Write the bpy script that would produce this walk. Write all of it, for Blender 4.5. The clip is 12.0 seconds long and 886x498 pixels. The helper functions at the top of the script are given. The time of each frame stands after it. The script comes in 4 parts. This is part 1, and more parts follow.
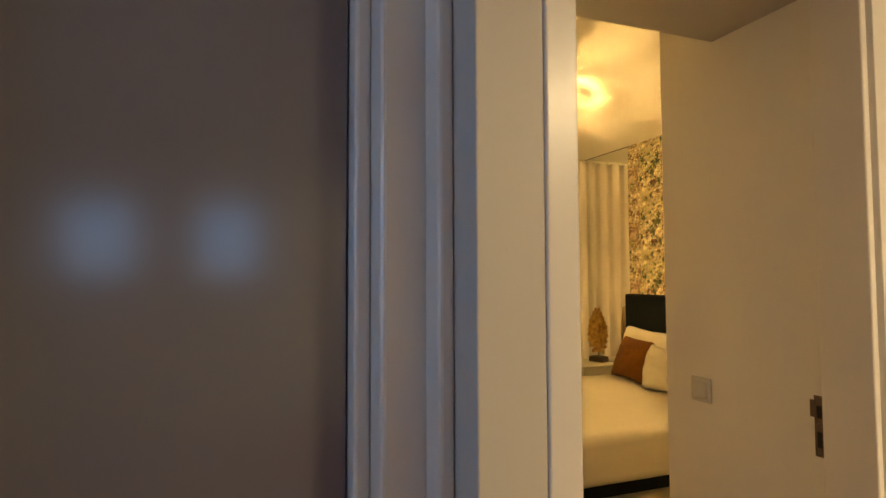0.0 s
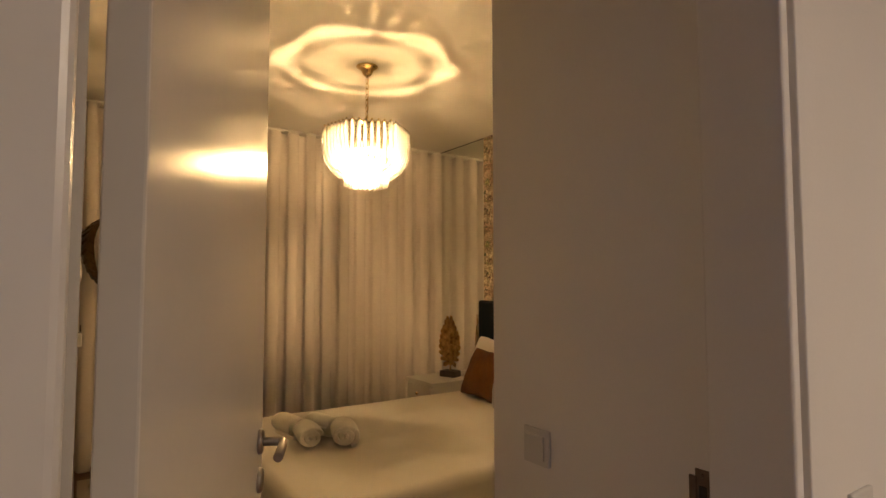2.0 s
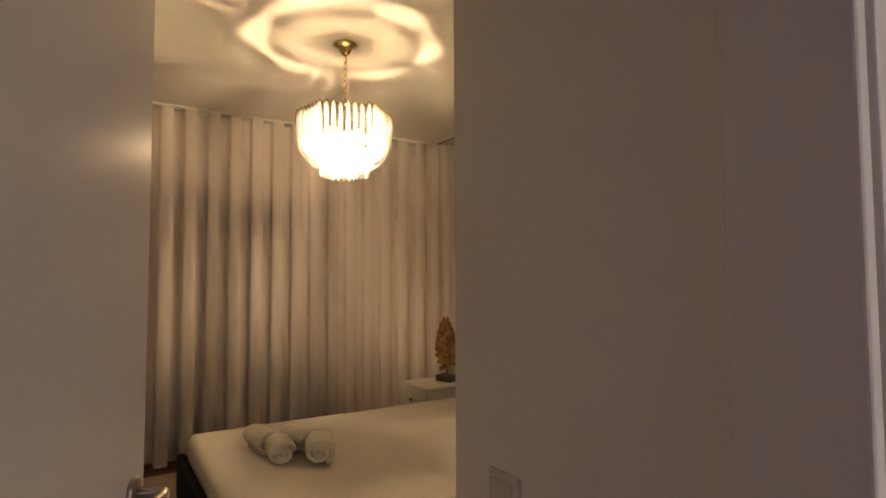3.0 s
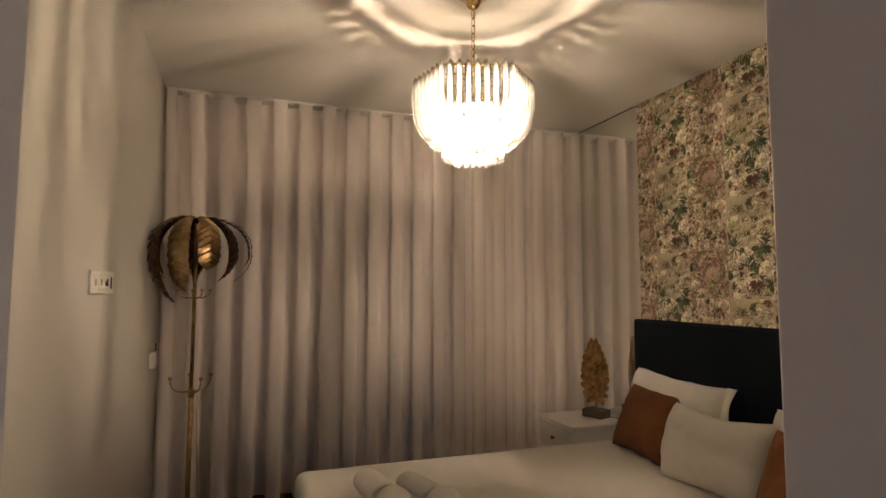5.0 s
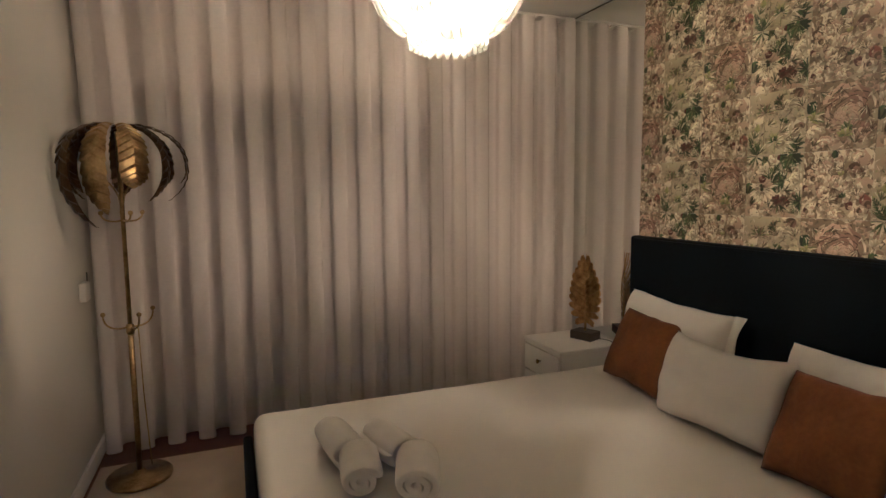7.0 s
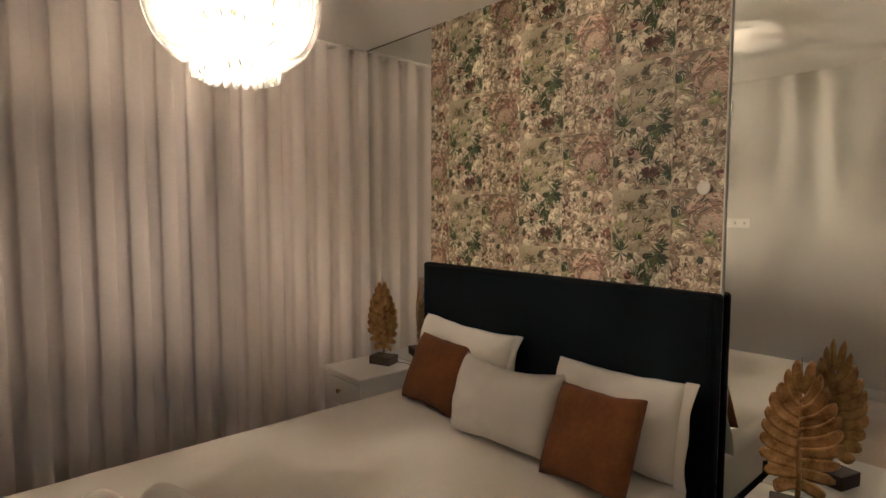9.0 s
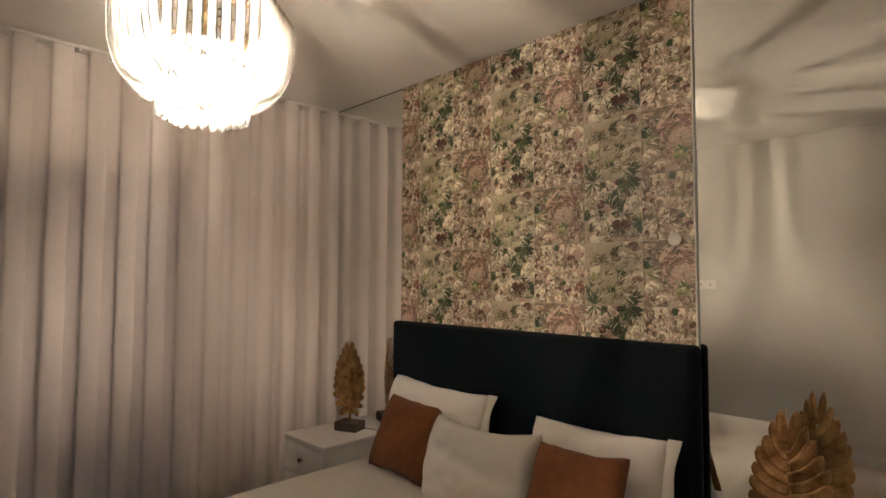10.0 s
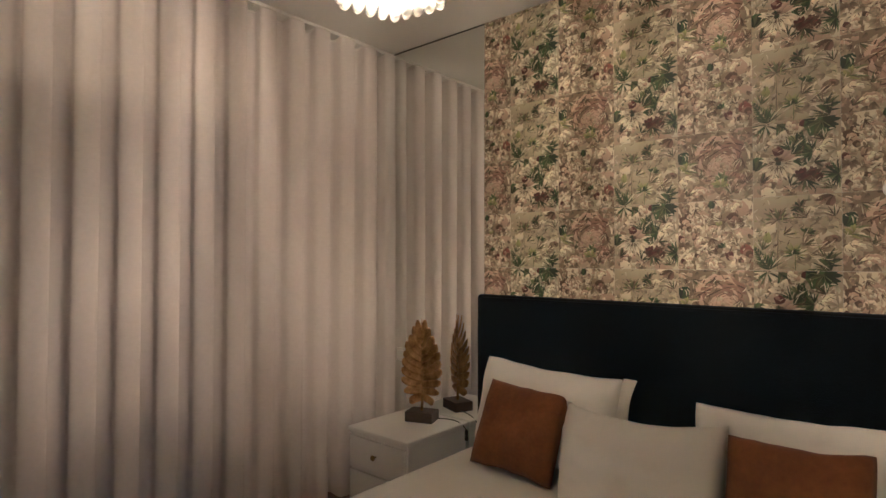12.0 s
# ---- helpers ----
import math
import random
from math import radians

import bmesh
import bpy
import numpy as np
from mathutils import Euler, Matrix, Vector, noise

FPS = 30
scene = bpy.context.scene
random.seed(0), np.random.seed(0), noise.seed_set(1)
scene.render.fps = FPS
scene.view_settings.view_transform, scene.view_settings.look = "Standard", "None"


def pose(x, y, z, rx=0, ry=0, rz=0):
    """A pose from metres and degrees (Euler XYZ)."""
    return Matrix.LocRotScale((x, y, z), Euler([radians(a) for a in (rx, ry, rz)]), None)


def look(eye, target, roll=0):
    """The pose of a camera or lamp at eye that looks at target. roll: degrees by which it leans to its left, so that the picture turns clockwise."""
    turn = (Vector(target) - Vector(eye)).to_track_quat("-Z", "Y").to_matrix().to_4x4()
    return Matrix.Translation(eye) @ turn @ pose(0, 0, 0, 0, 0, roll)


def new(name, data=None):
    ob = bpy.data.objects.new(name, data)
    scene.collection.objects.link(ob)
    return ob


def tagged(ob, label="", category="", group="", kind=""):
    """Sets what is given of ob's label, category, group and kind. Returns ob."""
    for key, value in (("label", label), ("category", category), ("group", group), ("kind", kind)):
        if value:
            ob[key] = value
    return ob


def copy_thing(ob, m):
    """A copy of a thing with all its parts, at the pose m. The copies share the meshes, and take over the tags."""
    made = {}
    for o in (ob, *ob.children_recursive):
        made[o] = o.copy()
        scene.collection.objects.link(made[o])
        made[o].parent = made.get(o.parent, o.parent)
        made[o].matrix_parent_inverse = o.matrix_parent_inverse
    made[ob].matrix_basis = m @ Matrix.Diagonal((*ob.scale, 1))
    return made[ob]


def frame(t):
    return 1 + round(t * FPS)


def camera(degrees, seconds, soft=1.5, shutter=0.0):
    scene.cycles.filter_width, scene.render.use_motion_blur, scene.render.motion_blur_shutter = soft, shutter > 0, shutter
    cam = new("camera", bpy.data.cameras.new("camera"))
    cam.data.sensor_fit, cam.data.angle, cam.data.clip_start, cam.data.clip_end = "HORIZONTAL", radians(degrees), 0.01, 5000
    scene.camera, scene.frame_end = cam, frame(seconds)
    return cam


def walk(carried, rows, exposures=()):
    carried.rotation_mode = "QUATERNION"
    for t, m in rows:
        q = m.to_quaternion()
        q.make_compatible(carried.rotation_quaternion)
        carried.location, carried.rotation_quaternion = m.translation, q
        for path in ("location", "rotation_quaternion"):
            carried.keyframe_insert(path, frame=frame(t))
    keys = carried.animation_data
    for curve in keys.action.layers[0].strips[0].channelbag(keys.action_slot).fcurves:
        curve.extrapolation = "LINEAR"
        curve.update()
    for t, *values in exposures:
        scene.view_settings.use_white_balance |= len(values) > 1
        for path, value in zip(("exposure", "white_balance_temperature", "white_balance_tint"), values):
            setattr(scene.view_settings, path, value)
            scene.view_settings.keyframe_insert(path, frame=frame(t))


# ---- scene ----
cam = camera(77.6, 12.0)
PATH = [
    (0, (-0.221, -0.014, 1.278), (0.487, 1.854, 1.372), -0.2),
    (0.4, (-0.047, 0.09, 1.272), (0.813, 1.893, 1.374), -0.2),
    (0.5, (-0.017, 0.112, 1.276), (0.86, 1.906, 1.379), -0.6),
    (0.8, (0.063, 0.186, 1.271), (0.965, 1.968, 1.374), -0.2),
    (1, (0.112, 0.252, 1.269), (1.041, 2.02, 1.376), -0.5),
    (1.2, (0.155, 0.344, 1.271), (1.129, 2.087, 1.374), 0.0),
    (1.5, (0.208, 0.43, 1.268), (1.239, 2.14, 1.382), -0.2),
    (1.8, (0.313, 0.474, 1.276), (1.389, 2.156, 1.378), -0.5),
    (2, (0.379, 0.49, 1.267), (1.48, 2.156, 1.38), -0.0),
    (2.2, (0.457, 0.501, 1.267), (1.557, 2.168, 1.379), 0.0),
    (2.5, (0.536, 0.537, 1.271), (1.631, 2.207, 1.377), -0.2),
    (2.7, (0.58, 0.588, 1.271), (1.666, 2.264, 1.375), -0.2),
    (4.3, (0.876, 1.035, 1.256), (1.686, 2.857, 1.407), -0.2),
    (4.5, (0.880, 1.119, 1.261), (1.617, 2.972, 1.416), -0.0),
    (4.7, (0.874, 1.190, 1.256), (1.569, 3.060, 1.413), -0.1),
    (5, (0.881, 1.286, 1.273), (1.543, 3.167, 1.424), 0.1),
    (5.2, (0.904, 1.338, 1.255), (1.557, 3.221, 1.415), 0.1),
    (5.5, (0.961, 1.408, 1.276), (1.609, 3.294, 1.421), -0.0),
    (6, (1.037, 1.534, 1.27), (1.674, 3.427, 1.357), -0.1),
    (6.5, (1.06, 1.646, 1.305), (1.704, 3.536, 1.193), -0.0),
    (6.7, (1.064, 1.66, 1.325), (1.725, 3.54, 1.157), -0.1),
    (8.3, (1.076, 1.664, 1.389), (2.227, 3.283, 1.158), -0.3),
    (8.5, (1.071, 1.676, 1.37), (2.306, 3.236, 1.162), 0.2),
    (9, (1.068, 1.672, 1.416), (2.403, 3.155, 1.271), 0.1),
    (9.5, (1.055, 1.676, 1.434), (2.444, 3.115, 1.427), 0.0),
    (10, (1.101, 1.724, 1.342), (2.519, 3.131, 1.45), 0.2),
    (10.5, (1.177, 1.823, 1.293), (2.602, 3.221, 1.424), 0.1),
    (11, (1.117, 2.029, 1.25), (2.538, 3.43, 1.381), 0.1),
    (11.5, (1.015, 2.261, 1.273), (2.471, 3.629, 1.365), 0.4),
    (12, (0.975, 2.53, 1.268), (2.493, 3.832, 1.309), 0.1),
]
EXPOSURES = [(0, 0.84, 8500, -4), (0.5, 0.58, 8400, -4), (1.2, 0.12, 8200, -2), (2.0, -0.05, 6100, 10), (2.7, -0.12, 5300, 13), (4.5, -0.24, 4680, 13), (5.5, -0.22, 4330, 13), (8.5, 0.03, 4220, 13), (12, 0.10, 4150, 14)]
walk(cam, [(t, look(eye, target, roll)) for t, eye, target, roll in PATH],
     EXPOSURES)

# ---- light and exposure ----
world = bpy.data.worlds.new("night")
scene.world = world
world.use_nodes = True
world.node_tree.nodes["Background"].inputs[0].default_value = (0.010, 0.012, 0.020, 1)
world.node_tree.nodes["Background"].inputs[1].default_value = 0.6
BULB_POWER = 14600.0
FILAMENT = 0.009
BULB_COLOUR = (1.0, 0.60, 0.24, 1)
HALL_POWER = 305.0
HALL_COLOUR = (1.0, 0.752, 0.51, 1)


# ---- materials ----
def mat(name, colour, rough=0.6, metal=0.0, vary=0.12, scale=6.0, fine=90.0, bump=0.12, tint=None, sheen=0.0, spec=0.5, depth=0.004):
    """Principled paint, cloth or metal with variation at two scales and fine relief."""
    m = bpy.data.materials.new(name)
    m.use_nodes = True
    nt = m.node_tree
    b = nt.nodes["Principled BSDF"]
    co = nt.nodes.new("ShaderNodeTexCoord")
    n1, n2 = nt.nodes.new("ShaderNodeTexNoise"), nt.nodes.new("ShaderNodeTexNoise")
    n1.inputs["Scale"].default_value, n2.inputs["Scale"].default_value = scale, fine
    n1.inputs["Detail"].default_value, n2.inputs["Detail"].default_value = 4, 3
    for n in (n1, n2):
        nt.links.new(co.outputs["Object"], n.inputs["Vector"])
    add = nt.nodes.new("ShaderNodeMath")
    add.operation = "MULTIPLY_ADD"
    nt.links.new(n2.outputs["Fac"], add.inputs[0])
    add.inputs[1].default_value = 0.35
    nt.links.new(n1.outputs["Fac"], add.inputs[2])
    ramp = nt.nodes.new("ShaderNodeValToRGB")
    ramp.color_ramp.elements[0].position, ramp.color_ramp.elements[1].position = 0.42, 0.92
    other = tint or [c * (1 - vary) for c in colour]
    ramp.color_ramp.elements[0].color = (*other, 1)
    ramp.color_ramp.elements[1].color = (*colour, 1)
    nt.links.new(add.outputs[0], ramp.inputs[0])
    nt.links.new(ramp.outputs[0], b.inputs["Base Color"])
    b.inputs["Metallic"].default_value = metal
    b.inputs["Specular IOR Level"].default_value = spec
    b.inputs["Sheen Weight"].default_value = sheen
    rr = nt.nodes.new("ShaderNodeMapRange")
    rr.inputs["To Min"].default_value, rr.inputs["To Max"].default_value = max(0.02, rough * 0.85), min(1, rough * 1.15)
    nt.links.new(n1.outputs["Fac"], rr.inputs["Value"])
    nt.links.new(rr.outputs[0], b.inputs["Roughness"])
    if bump:
        bp = nt.nodes.new("ShaderNodeBump")
        bp.inputs["Strength"].default_value, bp.inputs["Distance"].default_value = bump, depth
        nt.links.new(n2.outputs["Fac"], bp.inputs["Height"])
        nt.links.new(bp.outputs[0], b.inputs["Normal"])
    return m


def glow(name, colour, strength):
    m = bpy.data.materials.new(name)
    m.use_nodes = True
    nt = m.node_tree
    nt.nodes.remove(nt.nodes["Principled BSDF"])
    e = nt.nodes.new("ShaderNodeEmission")
    e.inputs[0].default_value, e.inputs[1].default_value = colour, strength
    nt.links.new(e.outputs[0], nt.nodes["Material Output"].inputs[0])
    return m


def clear(name, through_part, tint, rough, diffuse=None, translucent=0.0):
    """A see-through material: part of the light goes straight on, the rest meets gloss or cloth."""
    m = bpy.data.materials.new(name)
    m.use_nodes = True
    nt = m.node_tree
    nt.nodes.remove(nt.nodes["Principled BSDF"])
    tr = nt.nodes.new("ShaderNodeBsdfTransparent")
    tr.inputs[0].default_value = (*tint, 1)
    mix = nt.nodes.new("ShaderNodeMixShader")
    if diffuse is None:
        g = nt.nodes.new("ShaderNodeBsdfGlossy")
        g.inputs["Roughness"].default_value = rough
        fr = nt.nodes.new("ShaderNodeFresnel")
        fr.inputs[0].default_value = 1.5
        am = nt.nodes.new("ShaderNodeMath")
        am.operation = "ADD"
        am.inputs[1].default_value = 1 - through_part
        nt.links.new(fr.outputs[0], am.inputs[0])
        nt.links.new(am.outputs[0], mix.inputs[0])
        nt.links.new(tr.outputs[0], mix.inputs[1])
        nt.links.new(g.outputs[0], mix.inputs[2])
    else:
        co = nt.nodes.new("ShaderNodeTexCoord")
        wv = nt.nodes.new("ShaderNodeTexNoise")
        wv.inputs["Scale"].default_value = 60
        nt.links.new(co.outputs["Object"], wv.inputs["Vector"])
        ramp = nt.nodes.new("ShaderNodeValToRGB")
        ramp.color_ramp.elements[0].color = (*[c * 0.9 for c in diffuse], 1)
        ramp.color_ramp.elements[1].color = (*diffuse, 1)
        nt.links.new(wv.outputs["Fac"], ramp.inputs[0])
        d, t2, m2 = nt.nodes.new("ShaderNodeBsdfDiffuse"), nt.nodes.new("ShaderNodeBsdfTranslucent"), nt.nodes.new("ShaderNodeMixShader")
        nt.links.new(ramp.outputs[0], d.inputs[0])
        nt.links.new(ramp.outputs[0], t2.inputs[0])
        m2.inputs[0].default_value = translucent
        nt.links.new(d.outputs[0], m2.inputs[1])
        nt.links.new(t2.outputs[0], m2.inputs[2])
        mix.inputs[0].default_value = 1 - through_part
        nt.links.new(tr.outputs[0], mix.inputs[1])
        nt.links.new(m2.outputs[0], mix.inputs[2])
    nt.links.new(mix.outputs[0], nt.nodes["Material Output"].inputs[0])
    return m


def rod_glass(name, cloud=0.27):
    """Cast glass that lets most light on and scatters a share of it, more where it is frosted."""
    m = bpy.data.materials.new(name)
    m.use_nodes = True
    nt = m.node_tree
    nt.nodes.remove(nt.nodes["Principled BSDF"])
    tr, tl, df, gl = [nt.nodes.new("ShaderNodeBsdf" + k) for k in ("Transparent", "Translucent", "Diffuse", "Glossy")]
    tr.inputs[0].default_value = (0.98, 0.98, 0.97, 1)
    gl.inputs["Roughness"].default_value = 0.08
    for scatter in (tl, df, gl):
        scatter.inputs[0].default_value = (0.97, 0.97, 0.96, 1)
    fr = nt.nodes.new("ShaderNodeFresnel")
    fr.inputs[0].default_value = 1.5
    a, b, c = [nt.nodes.new("ShaderNodeMixShader") for _ in range(3)]
    a.inputs[0].default_value = 0.5
    b.inputs[0].default_value = cloud
    nt.links.new(tl.outputs[0], a.inputs[1])
    nt.links.new(df.outputs[0], a.inputs[2])
    nt.links.new(tr.outputs[0], b.inputs[1])
    nt.links.new(a.outputs[0], b.inputs[2])
    nt.links.new(fr.outputs[0], c.inputs[0])
    nt.links.new(b.outputs[0], c.inputs[1])
    nt.links.new(gl.outputs[0], c.inputs[2])
    nt.links.new(c.outputs[0], nt.nodes["Material Output"].inputs[0])
    return m


# White paint kept dark: the weaker light on these walls is in the colour
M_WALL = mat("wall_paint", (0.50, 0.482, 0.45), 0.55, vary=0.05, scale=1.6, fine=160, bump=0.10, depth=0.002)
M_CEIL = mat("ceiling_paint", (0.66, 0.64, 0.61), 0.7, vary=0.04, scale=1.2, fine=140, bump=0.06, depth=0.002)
# Lighter copy of the same white paint, with extra room light in its colour
M_WALL_LIT = mat("lightened_wall_paint", (0.84, 0.81, 0.765), 0.6, vary=0.05, scale=1.6, fine=160, bump=0.10, depth=0.002)
M_TRIM = mat("trim_lacquer", (0.66, 0.64, 0.61), 0.32, vary=0.04, scale=3, fine=40, bump=0.03)
M_DOOR = mat("door_lacquer", (0.60, 0.578, 0.545), 0.17, vary=0.04, scale=2, fine=30, bump=0.02)
# Hall door's shade and bluish light are put into this dark colour
M_DIMDOOR = mat("dimmed_door_lacquer", (0.120, 0.122, 0.150), 0.15, vary=0.06, scale=2, fine=30, bump=0.02, spec=1.0)
M_WOOD = mat("dark_floor_wood", (0.16, 0.055, 0.03), 0.35, vary=0.5, scale=7, fine=60)
M_RUG = mat("beige_carpet", (0.50, 0.40, 0.29), 0.95, vary=0.25, scale=5, fine=400, bump=0.6, sheen=0.2, depth=0.006)
M_SHEET = mat("white_cotton", (0.64, 0.612, 0.565), 0.85, vary=0.06, scale=5, fine=300, bump=0.15, sheen=0.1, depth=0.002)
M_TOWEL = mat("white_terry", (0.80, 0.76, 0.70), 0.95, vary=0.10, scale=20, fine=420, bump=0.8, sheen=0.3, depth=0.006)
M_NAVY = mat("dark_navy_velvet", (0.0022, 0.0050, 0.0085), 0.8, vary=0.5, scale=6, fine=200, bump=0.2, sheen=0.02, spec=0.1)
M_RUST = mat("rust_velvet", (0.170, 0.066, 0.013), 0.8, scale=7, fine=60, bump=0.25, tint=(0.085, 0.031, 0.007), sheen=0.05, spec=0.2)
M_GOLD = mat("gold_leaf_metal", (0.60, 0.39, 0.14), 0.36, 1.0, scale=22, fine=120, bump=0.3, tint=(0.15, 0.075, 0.028))
M_BRASS = mat("polished_brass", (0.72, 0.57, 0.25), 0.16, 1.0, vary=0.2, scale=10, bump=0.0)
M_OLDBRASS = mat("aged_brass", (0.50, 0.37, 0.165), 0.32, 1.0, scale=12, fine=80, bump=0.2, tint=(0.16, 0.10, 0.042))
# Shaded copy of the aged brass, for palm leaves turned from the lamp
M_SHADEBRASS = mat("shaded_aged_brass", (0.12, 0.072, 0.034), 0.36, 1.0, scale=12, fine=80, bump=0.2, tint=(0.04, 0.024, 0.014))
M_OLDSTEEL = mat("worn_brown_steel", (0.20, 0.14, 0.11), 0.4, 0.8, vary=0.4, scale=30, fine=120, bump=0.15)
M_STEEL = mat("brushed_steel", (0.45, 0.42, 0.38), 0.3, 1.0, vary=0.15, scale=20, bump=0.05)
M_BLACK = mat("dark_recess", (0.015, 0.014, 0.013), 0.7, vary=0.2, bump=0.0)
M_STONE = mat("dark_brown_block", (0.06, 0.042, 0.034), 0.55, vary=0.35, scale=30, fine=150, bump=0.2)
M_WHITE = mat("white_lacquered_wood", (0.70, 0.68, 0.65), 0.35, vary=0.04, scale=4, fine=50, bump=0.03)
M_PLASTIC = mat("white_plastic", (0.66, 0.64, 0.60), 0.35, vary=0.03, bump=0.0)
M_CABLE = mat("black_cable", (0.012, 0.012, 0.012), 0.5, vary=0.1, bump=0.0)
M_ALU = mat("window_aluminium", (0.09, 0.09, 0.095), 0.4, 0.6, vary=0.1, bump=0.0)
M_MIRROR = mat("mirror_silver", (0.88, 0.90, 0.865), 0.015, 1.0, vary=0.01, bump=0.0)
M_GLASSROD = rod_glass("clear_glass_rod")
M_FROST = rod_glass("frosted_glass", 0.58)
M_PANE = clear("window_glass", 0.95, (0.55, 0.57, 0.58), 0.01)
M_CURTAIN = clear("sheer_voile", 0.40, (1, 1, 1), 1, (0.99, 0.92, 0.90), 0.20)
M_BULB = glow("bulb_glow", BULB_COLOUR, BULB_POWER)
M_BULBGLASS = clear("bulb_glass", 1.0, (0.99, 0.99, 0.98), 0.03)
M_HALLGLOW = glow("hall_lamp_glow", HALL_COLOUR, HALL_POWER)
M_DUSK = glow("dusk_sky", (0.20, 0.38, 0.85, 1), 1.9)
# Added blue fill glow for the hall's left end
M_SIDE_FILL = glow("blue_side_fill", (0.20, 0.38, 0.85, 1), 7.0)


# ---- mesh helpers ----
def bm_box(x0, x1, y0, y1, z0, z1, bev=0.0, seg=2):
    bm = bmesh.new()
    bmesh.ops.create_cube(bm, size=1)
    for v in bm.verts:
        v.co = Vector(((x0 + x1) / 2 + v.co.x * (x1 - x0), (y0 + y1) / 2 + v.co.y * (y1 - y0), (z0 + z1) / 2 + v.co.z * (z1 - z0)))
    if bev:
        bmesh.ops.bevel(bm, geom=list(bm.edges), offset=bev, segments=seg, profile=0.5, affect="EDGES")
    return bm


def bm_join(*bms):
    out = bmesh.new()
    for b in bms:
        vs = [out.verts.new(v.co) for v in b.verts]
        b.verts.index_update()
        for f in b.faces:
            nf = out.faces.new([vs[v.index] for v in f.verts])
            nf.smooth = f.smooth
        b.free()
    return out


def bm_move(bm, m):
    bmesh.ops.transform(bm, matrix=m, verts=list(bm.verts))
    return bm


def bm_lathe(profile, seg=24):
    """Turned shape round the z axis: profile of (radius, z)."""
    bm = bmesh.new()
    rings = []
    for r, z in profile:
        if r < 1e-5:
            rings.append([bm.verts.new((0, 0, z))])
        else:
            rings.append([bm.verts.new((r * math.cos(2 * math.pi * i / seg), r * math.sin(2 * math.pi * i / seg), z)) for i in range(seg)])
    for a, b in zip(rings, rings[1:]):
        for i in range(seg):
            j = (i + 1) % seg
            q = [a[i % len(a)], a[j % len(a)], b[j % len(b)], b[i % len(b)]]
            q = list(dict.fromkeys(q))
            if len(q) > 2:
                f = bm.faces.new(q)
                f.smooth = True
    return bm


def bm_tube(points, radius, seg=8, close=False):
    """A round bar along points; radius a number or one for each point."""
    bm = bmesh.new()
    pts = [Vector(p) for p in points]
    n = len(pts)
    rad = [radius] * n if isinstance(radius, (int, float)) else radius
    rings, side = [], None
    for i, p in enumerate(pts):
        a = pts[(i - 1) % n] if close else pts[max(i - 1, 0)]
        b = pts[(i + 1) % n] if close else pts[min(i + 1, n - 1)]
        d = (b - a).normalized()
        if side is None:
            side = d.orthogonal().normalized()
        side = (side - d * side.dot(d)).normalized()
        up = d.cross(side)
        rings.append([bm.verts.new(p + rad[i] * (side * math.cos(2 * math.pi * k / seg) + up * math.sin(2 * math.pi * k / seg))) for k in range(seg)])
    pairs = list(zip(rings, rings[1:])) + ([(rings[-1], rings[0])] if close else [])
    for a, b in pairs:
        for k in range(seg):
            f = bm.faces.new((a[k], a[(k + 1) % seg], b[(k + 1) % seg], b[k]))
            f.smooth = True
    if not close:
        bm.faces.new(list(reversed(rings[0])))
        bm.faces.new(rings[-1])
    return bm


def bm_ball(r, x=0, y=0, z=0, seg=12):
    bm = bmesh.new()
    bmesh.ops.create_uvsphere(bm, u_segments=seg, v_segments=max(6, seg // 2), radius=r)
    for f in bm.faces:
        f.smooth = True
    return bm_move(bm, Matrix.Translation((x, y, z)))


def bezier(p, n):
    a, b, c, d = [Vector(q) for q in p]
    return [(1 - t) ** 3 * a + 3 * t * (1 - t) ** 2 * b + 3 * t * t * (1 - t) * c + t ** 3 * d for t in [i / (n - 1) for i in range(n)]]


def mesh_of(name, bm, material):
    me = bpy.data.meshes.new(name)
    bmesh.ops.recalc_face_normals(bm, faces=list(bm.faces))
    bm.to_mesh(me)
    bm.free()
    me.materials.append(material)
    return me


def part(name, bm, material, parent, label=""):
    ob = new(name, mesh_of(name, bm, material))
    ob.parent = parent
    return tagged(ob, label)


def thing(name, label, category, m=None, group=""):
    ob = new(name)
    ob.empty_display_size = 0.05
    if m is not None:
        ob.matrix_basis = m
    return tagged(ob, label, category, group)


def single(name, bm, material, label, category, m=None, group=""):
    ob = new(name, mesh_of(name, bm, material))
    if m is not None:
        ob.matrix_basis = m
    return tagged(ob, label, category, group)


def structure(name, bm, material, label):
    return tagged(new(name, mesh_of(name, bm, material)), label, name.split("_")[0], "", "structure")


# ---- plan, in metres ----
XL, XR = 0.38, 3.253          # room's side walls
YN, YW = 1.614, 5.06          # near wall and window wall
H = 2.491                     # ceiling
XP = 1.276                    # entry's right side
YH = 0.905                    # hall face of the wall on the right
SOFFIT, YS = 2.06, 1.37       # entry's lowered soffit
HX0, HX1, HY0 = -1.90, 2.70, -3.00

structure("floor", bm_box(HX0 - 0.2, XR + 0.2, HY0 - 0.2, YW + 0.25, -0.12, 0.0), M_WOOD, "dark reddish brown wooden floor")
structure("ceiling", bm_box(HX0 - 0.2, XR + 0.2, HY0 - 0.2, YW + 0.25, H, H + 0.12), M_CEIL, "smooth white painted ceiling")
structure("wall_left", bm_box(XL - 0.2, XL, 1.035, YW, 0, H), M_WALL, "plain white painted bedroom wall")
structure("wall_headboard", bm_box(XR + 0.012, XR + 0.2, YN - 0.2, YW, 0, H), M_WALL, "white painted wall behind the bed")
